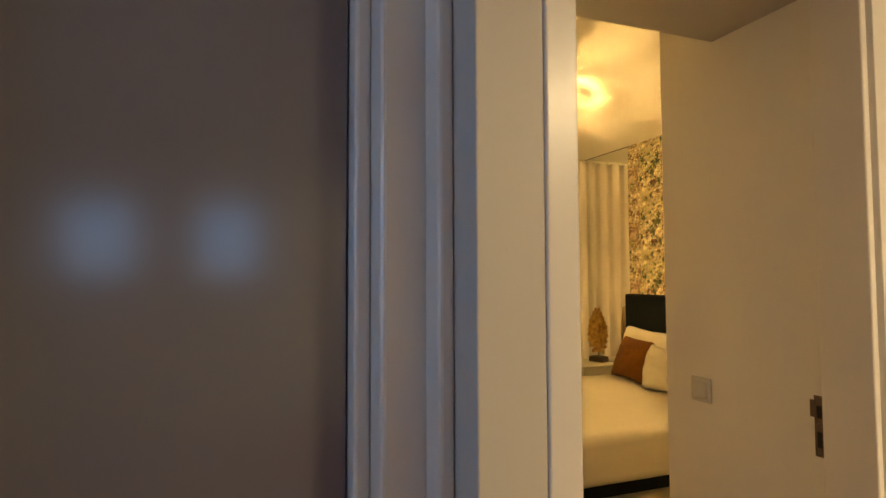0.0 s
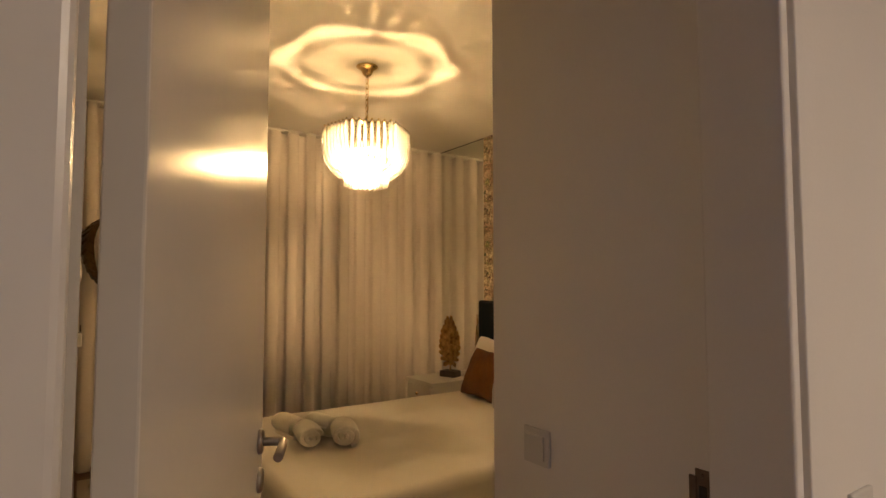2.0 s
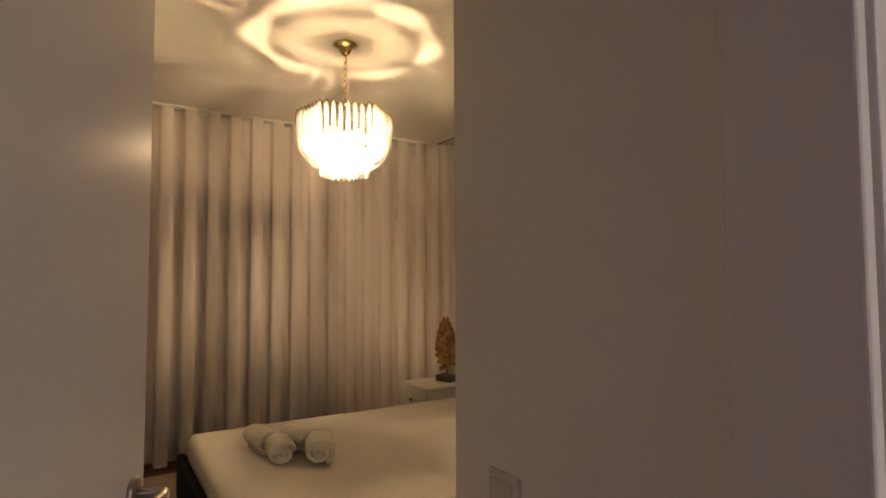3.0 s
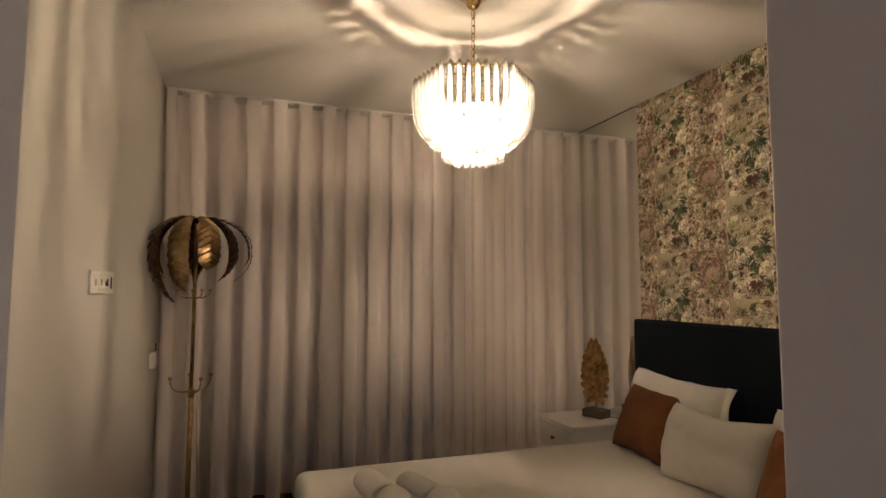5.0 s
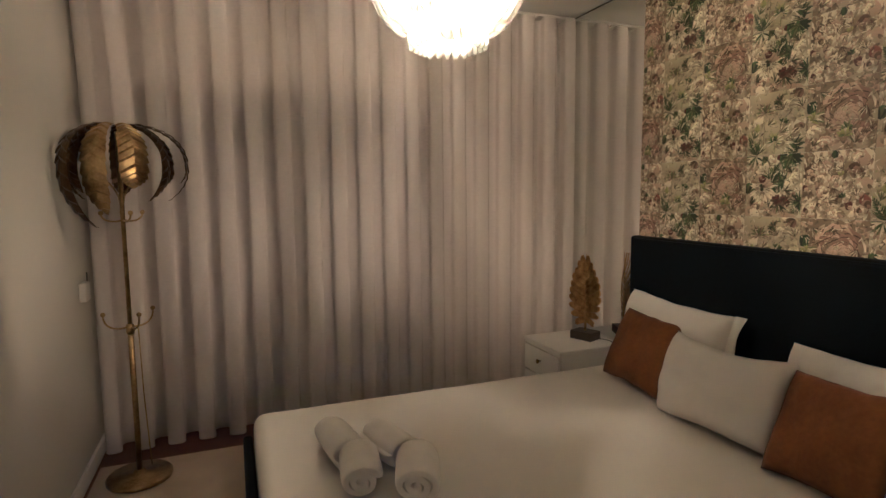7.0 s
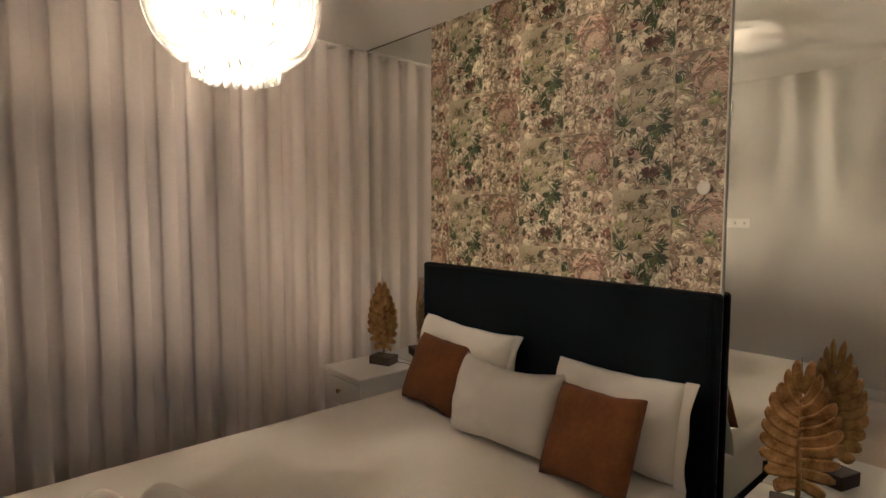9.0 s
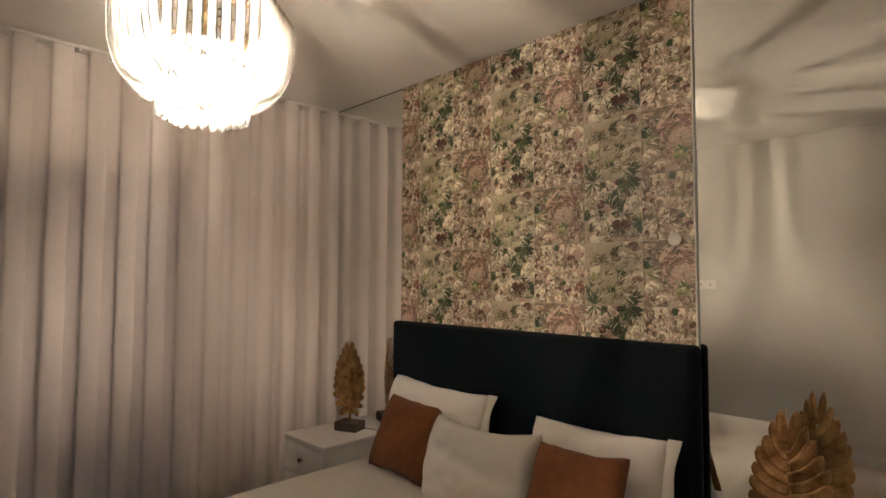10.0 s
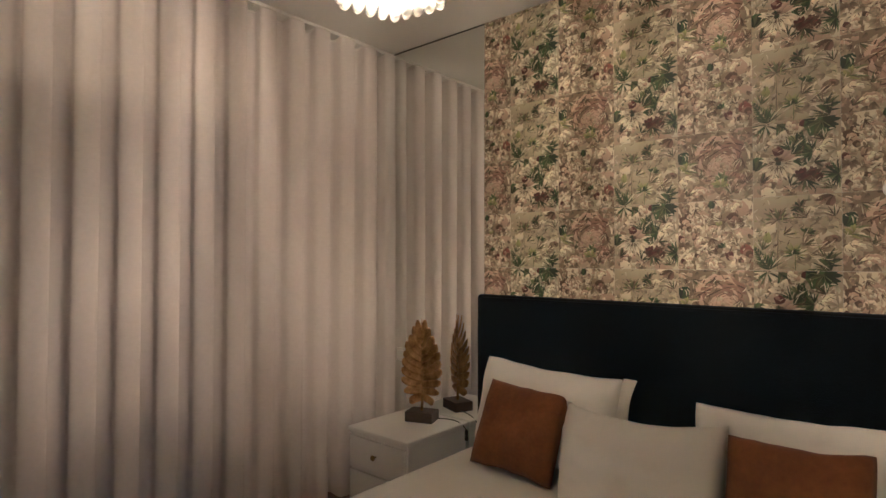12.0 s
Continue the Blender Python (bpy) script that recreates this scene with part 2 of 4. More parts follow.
structure("wall_near", bm_box(XP, XR + 0.2, YH, YN, 0, H, 0.004, 1), M_WALL_LIT, "white painted wall beside the bedroom entry")
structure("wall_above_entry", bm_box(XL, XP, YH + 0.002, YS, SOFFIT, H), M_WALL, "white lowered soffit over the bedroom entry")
WX0, WX1, WZ1 = 0.62, 2.36, 1.94
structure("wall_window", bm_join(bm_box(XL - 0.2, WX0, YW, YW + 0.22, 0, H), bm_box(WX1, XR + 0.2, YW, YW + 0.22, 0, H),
                                 bm_box(WX0, WX1, YW, YW + 0.22, WZ1, H)), M_WALL_LIT, "white wall with a wide balcony window")
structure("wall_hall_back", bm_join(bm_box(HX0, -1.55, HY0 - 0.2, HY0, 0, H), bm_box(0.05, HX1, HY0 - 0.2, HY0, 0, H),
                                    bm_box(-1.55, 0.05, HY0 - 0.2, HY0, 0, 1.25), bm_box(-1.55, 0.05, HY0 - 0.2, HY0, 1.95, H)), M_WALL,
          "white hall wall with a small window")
# The gap in this wall is added to let the blue fill in
structure("wall_hall_left", bm_join(bm_box(HX0 - 0.2, HX0, HY0, 0.22, 0, H), bm_box(HX0 - 0.2, HX0, 0.62, 1.2, 0, H),
                                    bm_box(HX0 - 0.2, HX0, 0.22, 0.62, 0, 0.9), bm_box(HX0 - 0.2, HX0, 0.22, 0.62, 2.1, H)), M_WALL, "white end wall of the hall with an added light opening")
structure("wall_hall_right", bm_box(HX1, HX1 + 0.2, HY0, YH, 0, H), M_WALL, "white end wall of the hall")
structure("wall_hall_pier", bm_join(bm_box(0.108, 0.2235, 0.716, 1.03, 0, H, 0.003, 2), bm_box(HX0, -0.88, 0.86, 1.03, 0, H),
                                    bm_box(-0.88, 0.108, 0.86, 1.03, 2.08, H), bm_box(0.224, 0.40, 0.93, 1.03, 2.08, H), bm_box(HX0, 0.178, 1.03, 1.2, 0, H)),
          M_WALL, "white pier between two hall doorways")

# window behind the curtain
win = tagged(new("window_1"), "wide dark balcony window behind the curtain", "window", "", "structure")
win.location = (WX0, YW + 0.06, 0)
ww = WX1 - WX0
part("window_frame", bm_join(bm_box(0, 0.06, 0, 0.06, 0, WZ1, 0.004), bm_box(ww - 0.06, ww, 0, 0.06, 0, WZ1, 0.004),
                             bm_box(0.06, ww - 0.06, 0, 0.06, WZ1 - 0.06, WZ1, 0.004), bm_box(0.06, ww - 0.06, 0, 0.06, 0, 0.07, 0.004),
                             bm_box(ww / 2 - 0.04, ww / 2 + 0.04, 0, 0.06, 0.07, WZ1 - 0.06, 0.004)), M_ALU, win)
for k in (0, 1):
    x0 = 0.06 + k * (ww / 2 - 0.02)
    pane = part("pane", bm_box(x0, x0 + ww / 2 - 0.10, 0.025, 0.031, 0.07, WZ1 - 0.06), M_PANE, win)

# hall window with the evening sky in it
hw = tagged(new("window_2"), "small hall window with blue evening light", "window", "", "structure")
hw.location = (-1.55, HY0 - 0.12, 1.25)
part("window_frame", bm_join(bm_box(0, 0.08, 0, 0.06, 0, 0.7, 0.004), bm_box(1.52, 1.60, 0, 0.06, 0, 0.7, 0.004), bm_box(0.08, 1.52, 0, 0.06, 0, 0.05, 0.004),
                             bm_box(0.08, 1.52, 0, 0.06, 0.62, 0.7, 0.004), bm_box(0.56, 1.06, 0, 0.06, 0.05, 0.62, 0.004)), M_TRIM, hw)
tagged(new("backdrop", mesh_of("backdrop", bm_box(-1.8, 0.30, HY0 - 0.26, HY0 - 0.24, 1.0, 2.2), M_DUSK)), "blue glowing backdrop outside a hall window", "sky", "", "structure")

# unseen narrow window added at the hall's end, a blue fill light on the trims
nw = tagged(new("fill_window"), "unseen narrow window added for blue side light", "window", "", "structure")
nw.location = (HX0 - 0.12, 0.22, 0.9)
part("window_frame", bm_join(bm_box(0, 0.06, 0, 0.05, 0, 1.2, 0.004), bm_box(0, 0.06, 0.35, 0.40, 0, 1.2, 0.004), bm_box(0, 0.06, 0.05, 0.35, 0, 0.05, 0.004),
                             bm_box(0, 0.06, 0.05, 0.35, 1.15, 1.2, 0.004)), M_TRIM, nw)
tagged(new("backdrop", mesh_of("backdrop", bm_box(HX0 - 0.26, HX0 - 0.24, -0.2, 0.85, 0.7, 2.3), M_SIDE_FILL)), "blue glowing backdrop outside a hall window", "sky", "", "structure")

# hall trim
structure("trim_hall_edge", bm_box(0.2245, 0.2835, 0.712, 0.93, 0, 2.16, 0.004, 3), M_TRIM, "white rounded door trim on the pier")
structure("trim_entry_left", bm_join(bm_box(0.284, 0.374, 0.872, 0.90, 0, 2.14, 0.008, 3), bm_box(0.284, 0.370, 0.90, 1.032, 0, SOFFIT, 0.003, 1)), M_TRIM,
          "white lacquered door casing of the bedroom")
# Right casing takes the lightened white, so its brightness is partly painted
structure("trim_entry_right", bm_join(bm_box(1.240, 1.262, 0.880, 1.014, 0, SOFFIT, 0.005, 3), bm_box(1.2625, 1.2745, 0.930, 1.014, 0, SOFFIT, 0.002, 1), bm_box(1.2935, 1.356, 0.884, 0.9045, 0, 2.14, 0.003, 2)), M_WALL_LIT,
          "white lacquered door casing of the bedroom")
structure("trim_joint", bm_box(1.2735, 1.2768, 1.0145, 1.0180, 0, SOFFIT), M_BLACK, "thin dark joint behind the door casing")
structure("trim_entry_head", bm_box(0.375, 1.243, 0.868, 1.014, SOFFIT - 0.004, 2.14, 0.006, 3), M_TRIM, "white lacquered head casing over the bedroom door")
structure("trim_hall_door", bm_join(bm_box(0.004, 0.106, 0.868, 1.0, 0, 2.06, 0.010, 3), bm_box(0.080, 0.1075, 0.800, 0.868, 0, 2.06, 0.008, 3), bm_box(-0.026, 0.004, 0.935, 1.0, 0, 2.05, 0.008, 3),
                                    bm_box(-0.86, -0.78, 0.868, 1.0, 0, 2.06, 0.008, 3), bm_box(-0.78, 0.004, 0.868, 1.0, 2.03, 2.075, 0.008, 3)), M_TRIM, "white stepped casing of a closed hall door")
hd = tagged(new("door_2"), "closed satin hall door, dim blue light put into its dark colour", "door", "", "structure")
part("door_leaf", bm_box(-0.778, -0.028, 0.985, 1.022, 0.01, 2.028, 0.003, 1), M_DIMDOOR, hd)
structure("baseboard_left", bm_box(XL, XL + 0.014, 1.10, YW, 0, 0.085, 0.004, 2), M_TRIM, "white skirting board along the bedroom wall")
structure("baseboard_near", bm_box(XP + 0.02, XR, YN, YN + 0.014, 0, 0.085, 0.004, 2), M_TRIM, "white skirting board along the near wall")

# open bedroom door
leaf_dir = math.degrees(math.atan2(1.741 - 1.040, 0.728 - 0.427))
door = tagged(new("door_1"), "open white satin bedroom door with steel lever", "door", "", "structure")
door.matrix_basis = pose(0.427, 1.040, 0, 0, 0, leaf_dir)
part("door_leaf", bm_box(0.0, 0.765, 0.0, 0.038, 0.008, 2.045, 0.0025, 2), M_DOOR, door)


def lever(side):
    """Lever handle with its plate, on the face at y 0 (side -1) or behind (side 1)."""
    y0 = 0.0 if side < 0 else 0.038
    y = lambda d: y0 + side * d
    plate = bm_move(bm_lathe([(0, 0), (0.026, 0), (0.026, 0.006), (0.023, 0.009), (0, 0.009)], 24), pose(0.715, y0, 0.925, 90 if side < 0 else -90))
    p = part("rosette", plate, M_STEEL, door)
    bar = bm_tube([(0.715, y(0.008), 0.925), (0.715, y(0.040), 0.925), (0.712, y(0.048), 0.925), (0.702, y(0.052), 0.925), (0.60, y(0.052), 0.925)], 0.0095, 12)
    part("door_handle", bar, M_STEEL, door, "brushed steel lever handle")
    key = bm_move(bm_lathe([(0, 0), (0.026, 0), (0.026, 0.006), (0.023, 0.009), (0.009, 0.009), (0.009, 0.007), (0, 0.007)], 24), pose(0.715, y0, 0.845, 90 if side < 0 else -90))
    part("key_rosette", key, M_STEEL, door)


lever(-1)
for z in (0.30, 1.80):
    part("hinge", bm_move(bm_lathe([(0, -0.05), (0.008, -0.05), (0.008, 0.05), (0, 0.05)], 12), Matrix.Translation((-0.010, 0.034, z))), M_STEEL, door)

# strike plate
st = thing("strike_plate", "worn steel strike plate on the door jamb", "strike plate", pose(XP, 1.045, -0.02))
part("plate", bm_join(bm_box(-0.003, 0.001, -0.0135, 0.0135, 0.80, 0.965, 0.0014, 2), bm_box(-0.005, 0.0, 0.010, 0.024, 0.905, 0.952, 0.0015, 2)), M_OLDSTEEL, st)
for z0, z1 in ((0.905, 0.938), (0.825, 0.868)):
    part("slot", bm_box(-0.0045, -0.002, -0.008, 0.006, z0, z1, 0.001, 1), M_BLACK, st)
for z in (0.955, 0.887, 0.810):
    part("screw", bm_move(bm_lathe([(0, 0), (0.004, 0), (0.003, 0.0015), (0, 0.0015)], 10), pose(-0.003, 0, z, 0, -90)), M_OLDSTEEL, st)

# Small round-topped brown mark on the casing, built as a thin plate
lip = thing("casing_plate", "small round-topped brown steel shape on the door casing", "latch plate", pose(0.343, 0.872, 0.80))
part("plate", bm_join(bm_box(-0.011, 0.011, -0.003, 0.0, -0.075, 0.070, 0.002, 2), bm_move(bm_lathe([(0, 0), (0.0135, 0), (0.0135, 0.004), (0.011, 0.006), (0, 0.006)], 20), pose(0, 0, 0.072, 90))), M_OLDSTEEL, lip)

# switches
def switch(m, label, w=0.082, h=0.082):
    s = thing("light_switch", label, "light switch", m)
    part("frame", bm_box(-w / 2, w / 2, -0.009, 0, -h / 2, h / 2, 0.003, 2), M_PLASTIC, s)
    part("rocker", bm_move(bm_box(-w * 0.34, w * 0.34, -0.014, -0.006, -h * 0.34, h * 0.34, 0.002, 2), pose(0, 0, 0, 3)), M_PLASTIC, s)
    return s


switch(pose(XP, 1.448, 0.886, 0, 0, -90), "white square light switch beside the bedroom entry")
switch(pose(1.505, YH, 0.860, 0, 0, 0), "white light switch on the hall wall", 0.085, 0.10)
switch(pose(XR - 0.004, 4.79, 0.725, 0, 0, -90), "white square socket plate on the mirror", 0.075, 0.075)
plate = thing("socket_plate", "white wide socket plate with ports on the wall", "socket plate", pose(XL, 3.56, 1.30, 0, 0, 90))
part("frame", bm_box(-0.16, 0.16, -0.009, 0, -0.041, 0.041, 0.003, 2), M_PLASTIC, plate)
for x in (-0.115, -0.04):
    part("module", bm_box(x - 0.028, x + 0.028, -0.011, -0.008, -0.028, 0.028, 0.002, 1), M_PLASTIC, plate)
    part("button", bm_box(x - 0.008, x + 0.008, -0.014, -0.010, -0.012, 0.012, 0.002, 1), M_STEEL, plate)
for x, z in ((0.035, -0.004), (0.055, 0.006), (0.060, -0.006)):
    part("port", bm_box(x - 0.006, x + 0.006, -0.0115, -0.008, z - 0.008, z + 0.008, 0.001, 1), M_BLACK, plate)
part("slot", bm_box(0.108, 0.122, -0.0115, -0.008, -0.022, 0.022, 0.001, 1), M_BLACK, plate)
box = thing("blind_control", "small white blind control box on the wall", "blind control", pose(XL, 4.72, 0.89, 0, 0, 90))
part("case", bm_box(-0.045, 0.045, -0.03, 0, -0.045, 0.045, 0.006, 2), M_PLASTIC, box)
part("cord", bm_tube([(0.038, -0.02, 0.03), (0.04, -0.02, 0.09)], 0.003, 6), M_CABLE, box)

# mirrors
def mirror(y0, y1, label):
    s = tagged(new("wall_mirror"), label, "mirror")
    s.location = (XR, y0, 0)
    part("glass", bm_box(0, 0.010, 0.003, y1 - y0 - 0.003, 0.09, H - 0.008, 0.0015, 1), M_MIRROR, s)
    part("edge", bm_join(bm_box(-0.002, 0.010, -0.001, 0.0025, 0.09, H - 0.008), bm_box(-0.002, 0.010, 0.003, y1 - y0, H - 0.0055, H - 0.002)), M_ALU, s)


mirror(4.20, YW - 0.002, "tall narrow wall mirror beside the curtain")
mirror(YN + 0.004, 2.506, "tall wall mirror beside the bed")

# curtain
def curtain_phase(x, z):
    folds = (x - 0.668) / 0.152 if x < 2.492 else 12 + (x - 2.492) / 0.159
    return 2 * math.pi * folds + math.pi / 2 + 0.16 * math.sin(3.1 * x + 0.4) + 0.08 * math.sin(9.1 * x + 0.5 * z)


def curtain_y(x, z):
    ph = curtain_phase(x, z)
    amp = 0.068 * (0.90 + 0.10 * math.sin(2.3 * x)) * (1 - 0.12 * (z / H) ** 3)
    w = math.sin(ph)
    return 4.893 + amp * (abs(w) ** 0.8) * (1 if w > 0 else -1) + 0.004 * math.sin(5 * x + 1.2 * z)


def curtain_cloth():
    bm = bmesh.new()
    nx, nz = 800, 26
    x0, x1 = XL + 0.012, XR - 0.006
    rows = []
    for j in range(nz + 1):
        z = 0.018 + (2.468 - 0.018) * j / nz
        pull = 0.05 * math.exp(-((z - 2.46) / 0.5) ** 2)
        row = []
        for i in range(nx + 1):
            x = x0 + (x1 - x0) * i / nx
            s = math.exp(-(x - x0) / 0.35)
            loop = -0.021 * math.sin(2 * curtain_phase(x, z)) * min(1, (x - x0) / 0.06, (x1 - x) / 0.06)
            row.append(bm.verts.new((x + loop - pull * s * (1 - math.exp(-(x - x0) / 0.05)), curtain_y(x, z), z + 0.004 * math.sin(9 * x) * (1 - j / nz))))
        rows.append(row)
    for a, b in zip(rows, rows[1:]):
        for i in range(nx):
            bm.faces.new((a[i], a[i + 1], b[i + 1], b[i])).smooth = True
    return bm


cur = thing("curtain", "pale sheer floor-length wave curtain over the window", "curtain")
part("cloth", curtain_cloth(), M_CURTAIN, cur)
part("heading", bm_tube([(x - 0.019 * math.sin(2 * curtain_phase(x, 2.462)) * min(1, (x - XL - 0.012) / 0.06, (XR - 0.006 - x) / 0.06), curtain_y(x, 2.462) - 0.001, 2.462) for x in np.linspace(XL + 0.075, XR - 0.008, 420)], 0.005, 5), M_SHEET, cur, "stitched heading tape")
rail = thing("curtain_track", "slim white curtain track under the ceiling", "curtain track")
part("rail", bm_box(XL + 0.004, XR - 0.004, 4.872, 4.902, H - 0.017, H, 0.003, 2), M_TRIM, rail)
for k in range(14):
    x = 0.50 + k * 0.205
    part("glider", bm_box(x - 0.006, x + 0.006, 4.878, 4.896, H - 0.028, H - 0.015, 0.002, 1), M_PLASTIC, rail)

# rug
single("rug", bm_box(XL + 0.03, 3.1, 2.0, 4.70, 0.0, 0.012, 0.004, 2), M_RUG, "beige short-pile carpet under the bed", "rug")


# ---- bed ----
BX0, BX1, BY0, BY1, BZ = 1.118, 3.168, 2.565, 4.175, 0.388


def soft_block(x0, x1, y0, y1, z0, z1, bev, wrinkle, cut=40):
    bm = bm_box(x0, x1, y0, y1, z0, z1, bev, 5)
    bmesh.ops.subdivide_edges(bm, edges=[e for e in bm.edges if e.calc_length() > 0.12], cuts=cut, use_grid_fill=True)
    for v in bm.verts:
        p = v.co
        d = noise.noise(Vector((p.x * 2.2, p.y * 2.2, p.z * 3))) * wrinkle + noise.noise(Vector((p.x * 9, p.y * 5, p.z * 9))) * wrinkle * 0.45
        v.co = p + Vector((0, 0, 1)) * d * (1 if p.z > (z0 + z1) / 2 else 0) + Vector((0, math.copysign(d * 0.8, p.y - (y0 + y1) / 2) if p.z < z1 - bev else 0, 0))
    for f in bm.faces:
        f.smooth = True
    return bm


bed = thing("bed", "low double bed with dark navy velvet frame", "bed")
part("frame", bm_join(bm_box(BX0 - 0.045, BX0 - 0.004, BY0 + 0.0, BY1 + 0.03, 0.03, 0.27, 0.012, 3), bm_box(BX0 + 0.02, 3.17, BY0 + 0.03, BY0 + 0.07, 0.03, 0.25, 0.012, 3),
                      bm_box(BX0 + 0.0, 3.17, BY1 + 0.004, BY1 + 0.04, 0.03, 0.25, 0.012, 3), bm_box(BX0 + 0.03, 3.17, BY0 + 0.07, BY1 - 0.03, 0.06, 0.098)), M_NAVY, bed)
for x in (1.14, 3.05):
    for y in (2.62, 4.12):
        part("leg", bm_move(bm_lathe([(0, 0.0), (0.02, 0.0), (0.028, 0.03), (0.028, 0.06), (0, 0.06)], 16), Matrix.Translation((x, y, 0.012))), M_BLACK, bed)


def headboard_shape():
    bm = bm_box(3.186, 3.246, 2.494, 4.206, 0.03, 1.098, 0.018, 4)
    panel = bm_box(3.178, 3.190, 2.519, 4.183, 0.05, 1.081, 0.008, 3)
    return bm_join(bm, panel)


hb = part("headboard", headboard_shape(), M_NAVY, bed, "dark navy velvet headboard")
part("piping", bm_tube([(3.187, 2.517, 0.10), (3.186, 2.517, 1.07), (3.186, 2.532, 1.082), (3.186, 4.17, 1.082), (3.186, 4.185, 1.07), (3.187, 4.185, 0.10)], 0.006, 8), M_NAVY, hb)
part("mattress", soft_block(BX0, BX1, BY0, BY1, 0.100, BZ - 0.004, 0.05, 0.004), M_SHEET, bed, "mattress in a white fitted sheet")


def pillow_shape(w, h, t, flange=0.0, seed=0, dent=0.0, n=30, soft=1.0):
    """A stuffed cushion: w along x, h along z, t thick along y; flange: a flat hem at both ends."""
    bm = bmesh.new()
    off = Vector((seed * 3.7, seed * 1.9, seed * 5.1))
    sides = []
    for s in (-1, 1):
        rows = []
        for j in range(n + 1):
            v = -1 + 2 * j / n
            row = []
            for i in range(n + 1):
                u = -1 + 2 * i / n
                fill = max(0.0, (1 - abs(u) ** 3.2)) ** 0.5 * max(0.0, (1 - abs(v) ** 3.2)) ** 0.5
                pinch = 1 - 0.07 * (1 - abs(v) ** 2) * (abs(u) ** 3)
                pinch_v = 1 - 0.11 * (1 - abs(u) ** 2) * (abs(v) ** 3)
                rnd_c = 1 - 0.05 * (u * v) ** 4 * soft
                x, z = u * w / 2 * pinch * rnd_c, v * h / 2 * pinch_v * rnd_c
                k = noise.noise(Vector((u * 1.7, v * 1.7, s)) + off) * 0.20 + noise.noise(Vector((u * 5, v * 3.5, s)) + off) * 0.09 + noise.noise(Vector((u * 11 + v * 5, v * 4 - u * 3, s)) + off) * 0.07 * max(abs(u), abs(v)) ** 2
                sag = -dent * h * (1 - u * u) * max(0, v) ** 2
                row.append(bm.verts.new((x, s * t / 2 * fill * (1 + k), z + sag + 0.006 * noise.noise(Vector((u * 3, v * 3, 7)) + off))))
            rows.append(row)
        for a, b in zip(rows, rows[1:]):
            for i in range(n):
                q = (a[i], a[i + 1], b[i + 1], b[i])
                bm.faces.new(q if s < 0 else tuple(reversed(q))).smooth = True
        sides.append(rows)
    if flange:
        for s in (1,):
            outer = []
            for j in range(n + 1):
                v = -1 + 2 * j / n
                for k, d in enumerate((0.0, flange)):
                    wav = 0.010 * math.sin(6 * v + seed) * k
                    outer.append(bm.verts.new((s * (w / 2 * (1 - 0.055 * (1 - v * v)) - 0.012 + d), wav - 0.003, v * h / 2 * (0.99 if k else 0.985))))
            back = [bm.verts.new(v.co + Vector((0, 0.005, 0))) for v in outer]
            for j in range(n):
                for lst in (outer, back):
                    bm.faces.new((lst[2 * j], lst[2 * j + 1], lst[2 * j + 3], lst[2 * j + 2])).smooth = True
                bm.faces.new((outer[2 * j + 1], back[2 * j + 1], back[2 * j + 3], outer[2 * j + 3]))
    bmesh.ops.remove_doubles(bm, verts=list(bm.verts), dist=0.0004)
    return bm


def lean(x, y, z, tilt, turn=0, roll=0):
    """Pose of a pillow whose broad side looks down the bed, leaning back by tilt degrees."""
    return Matrix.Translation((x, y, z)) @ Euler((0, 0, radians(-90 + turn))).to_matrix().to_4x4() @ Euler((radians(-tilt), 0, 0)).to_matrix().to_4x4() @ Euler((0, radians(roll), 0)).to_matrix().to_4x4()


single("pillow", pillow_shape(0.69, 0.43, 0.20, 0.05, 1), M_SHEET, "plump white pillow leaning on the headboard", "pillow", lean(3.065, 3.755, 0.605, 14, 0, 2), "pillows on the bed")
single("pillow", pillow_shape(0.60, 0.40, 0.19, 0.045, 2), M_SHEET, "plump white pillow leaning on the headboard", "pillow", lean(3.065, 2.855, 0.570, 14, 0, -1), "pillows on the bed")
single("pillow", pillow_shape(0.60, 0.385, 0.24, 0.0, 3, 0.07), M_SHEET, "white pillow between two rust cushions", "pillow", lean(2.885, 3.275, 0.552, 18, 0, -2), "pillows on the bed")
single("cushion", pillow_shape(0.40, 0.385, 0.12, 0.0, 4), M_RUST, "rust brown velvet cushion on the bed", "cushion", lean(2.935, 3.79, 0.565, 24, 4, 4), "cushions on the bed")
single("cushion", pillow_shape(0.395, 0.385, 0.12, 0.0, 5), M_RUST, "rust brown velvet cushion on the bed", "cushion", lean(2.835, 2.80, 0.556, 27, -3, -3), "cushions on the bed")


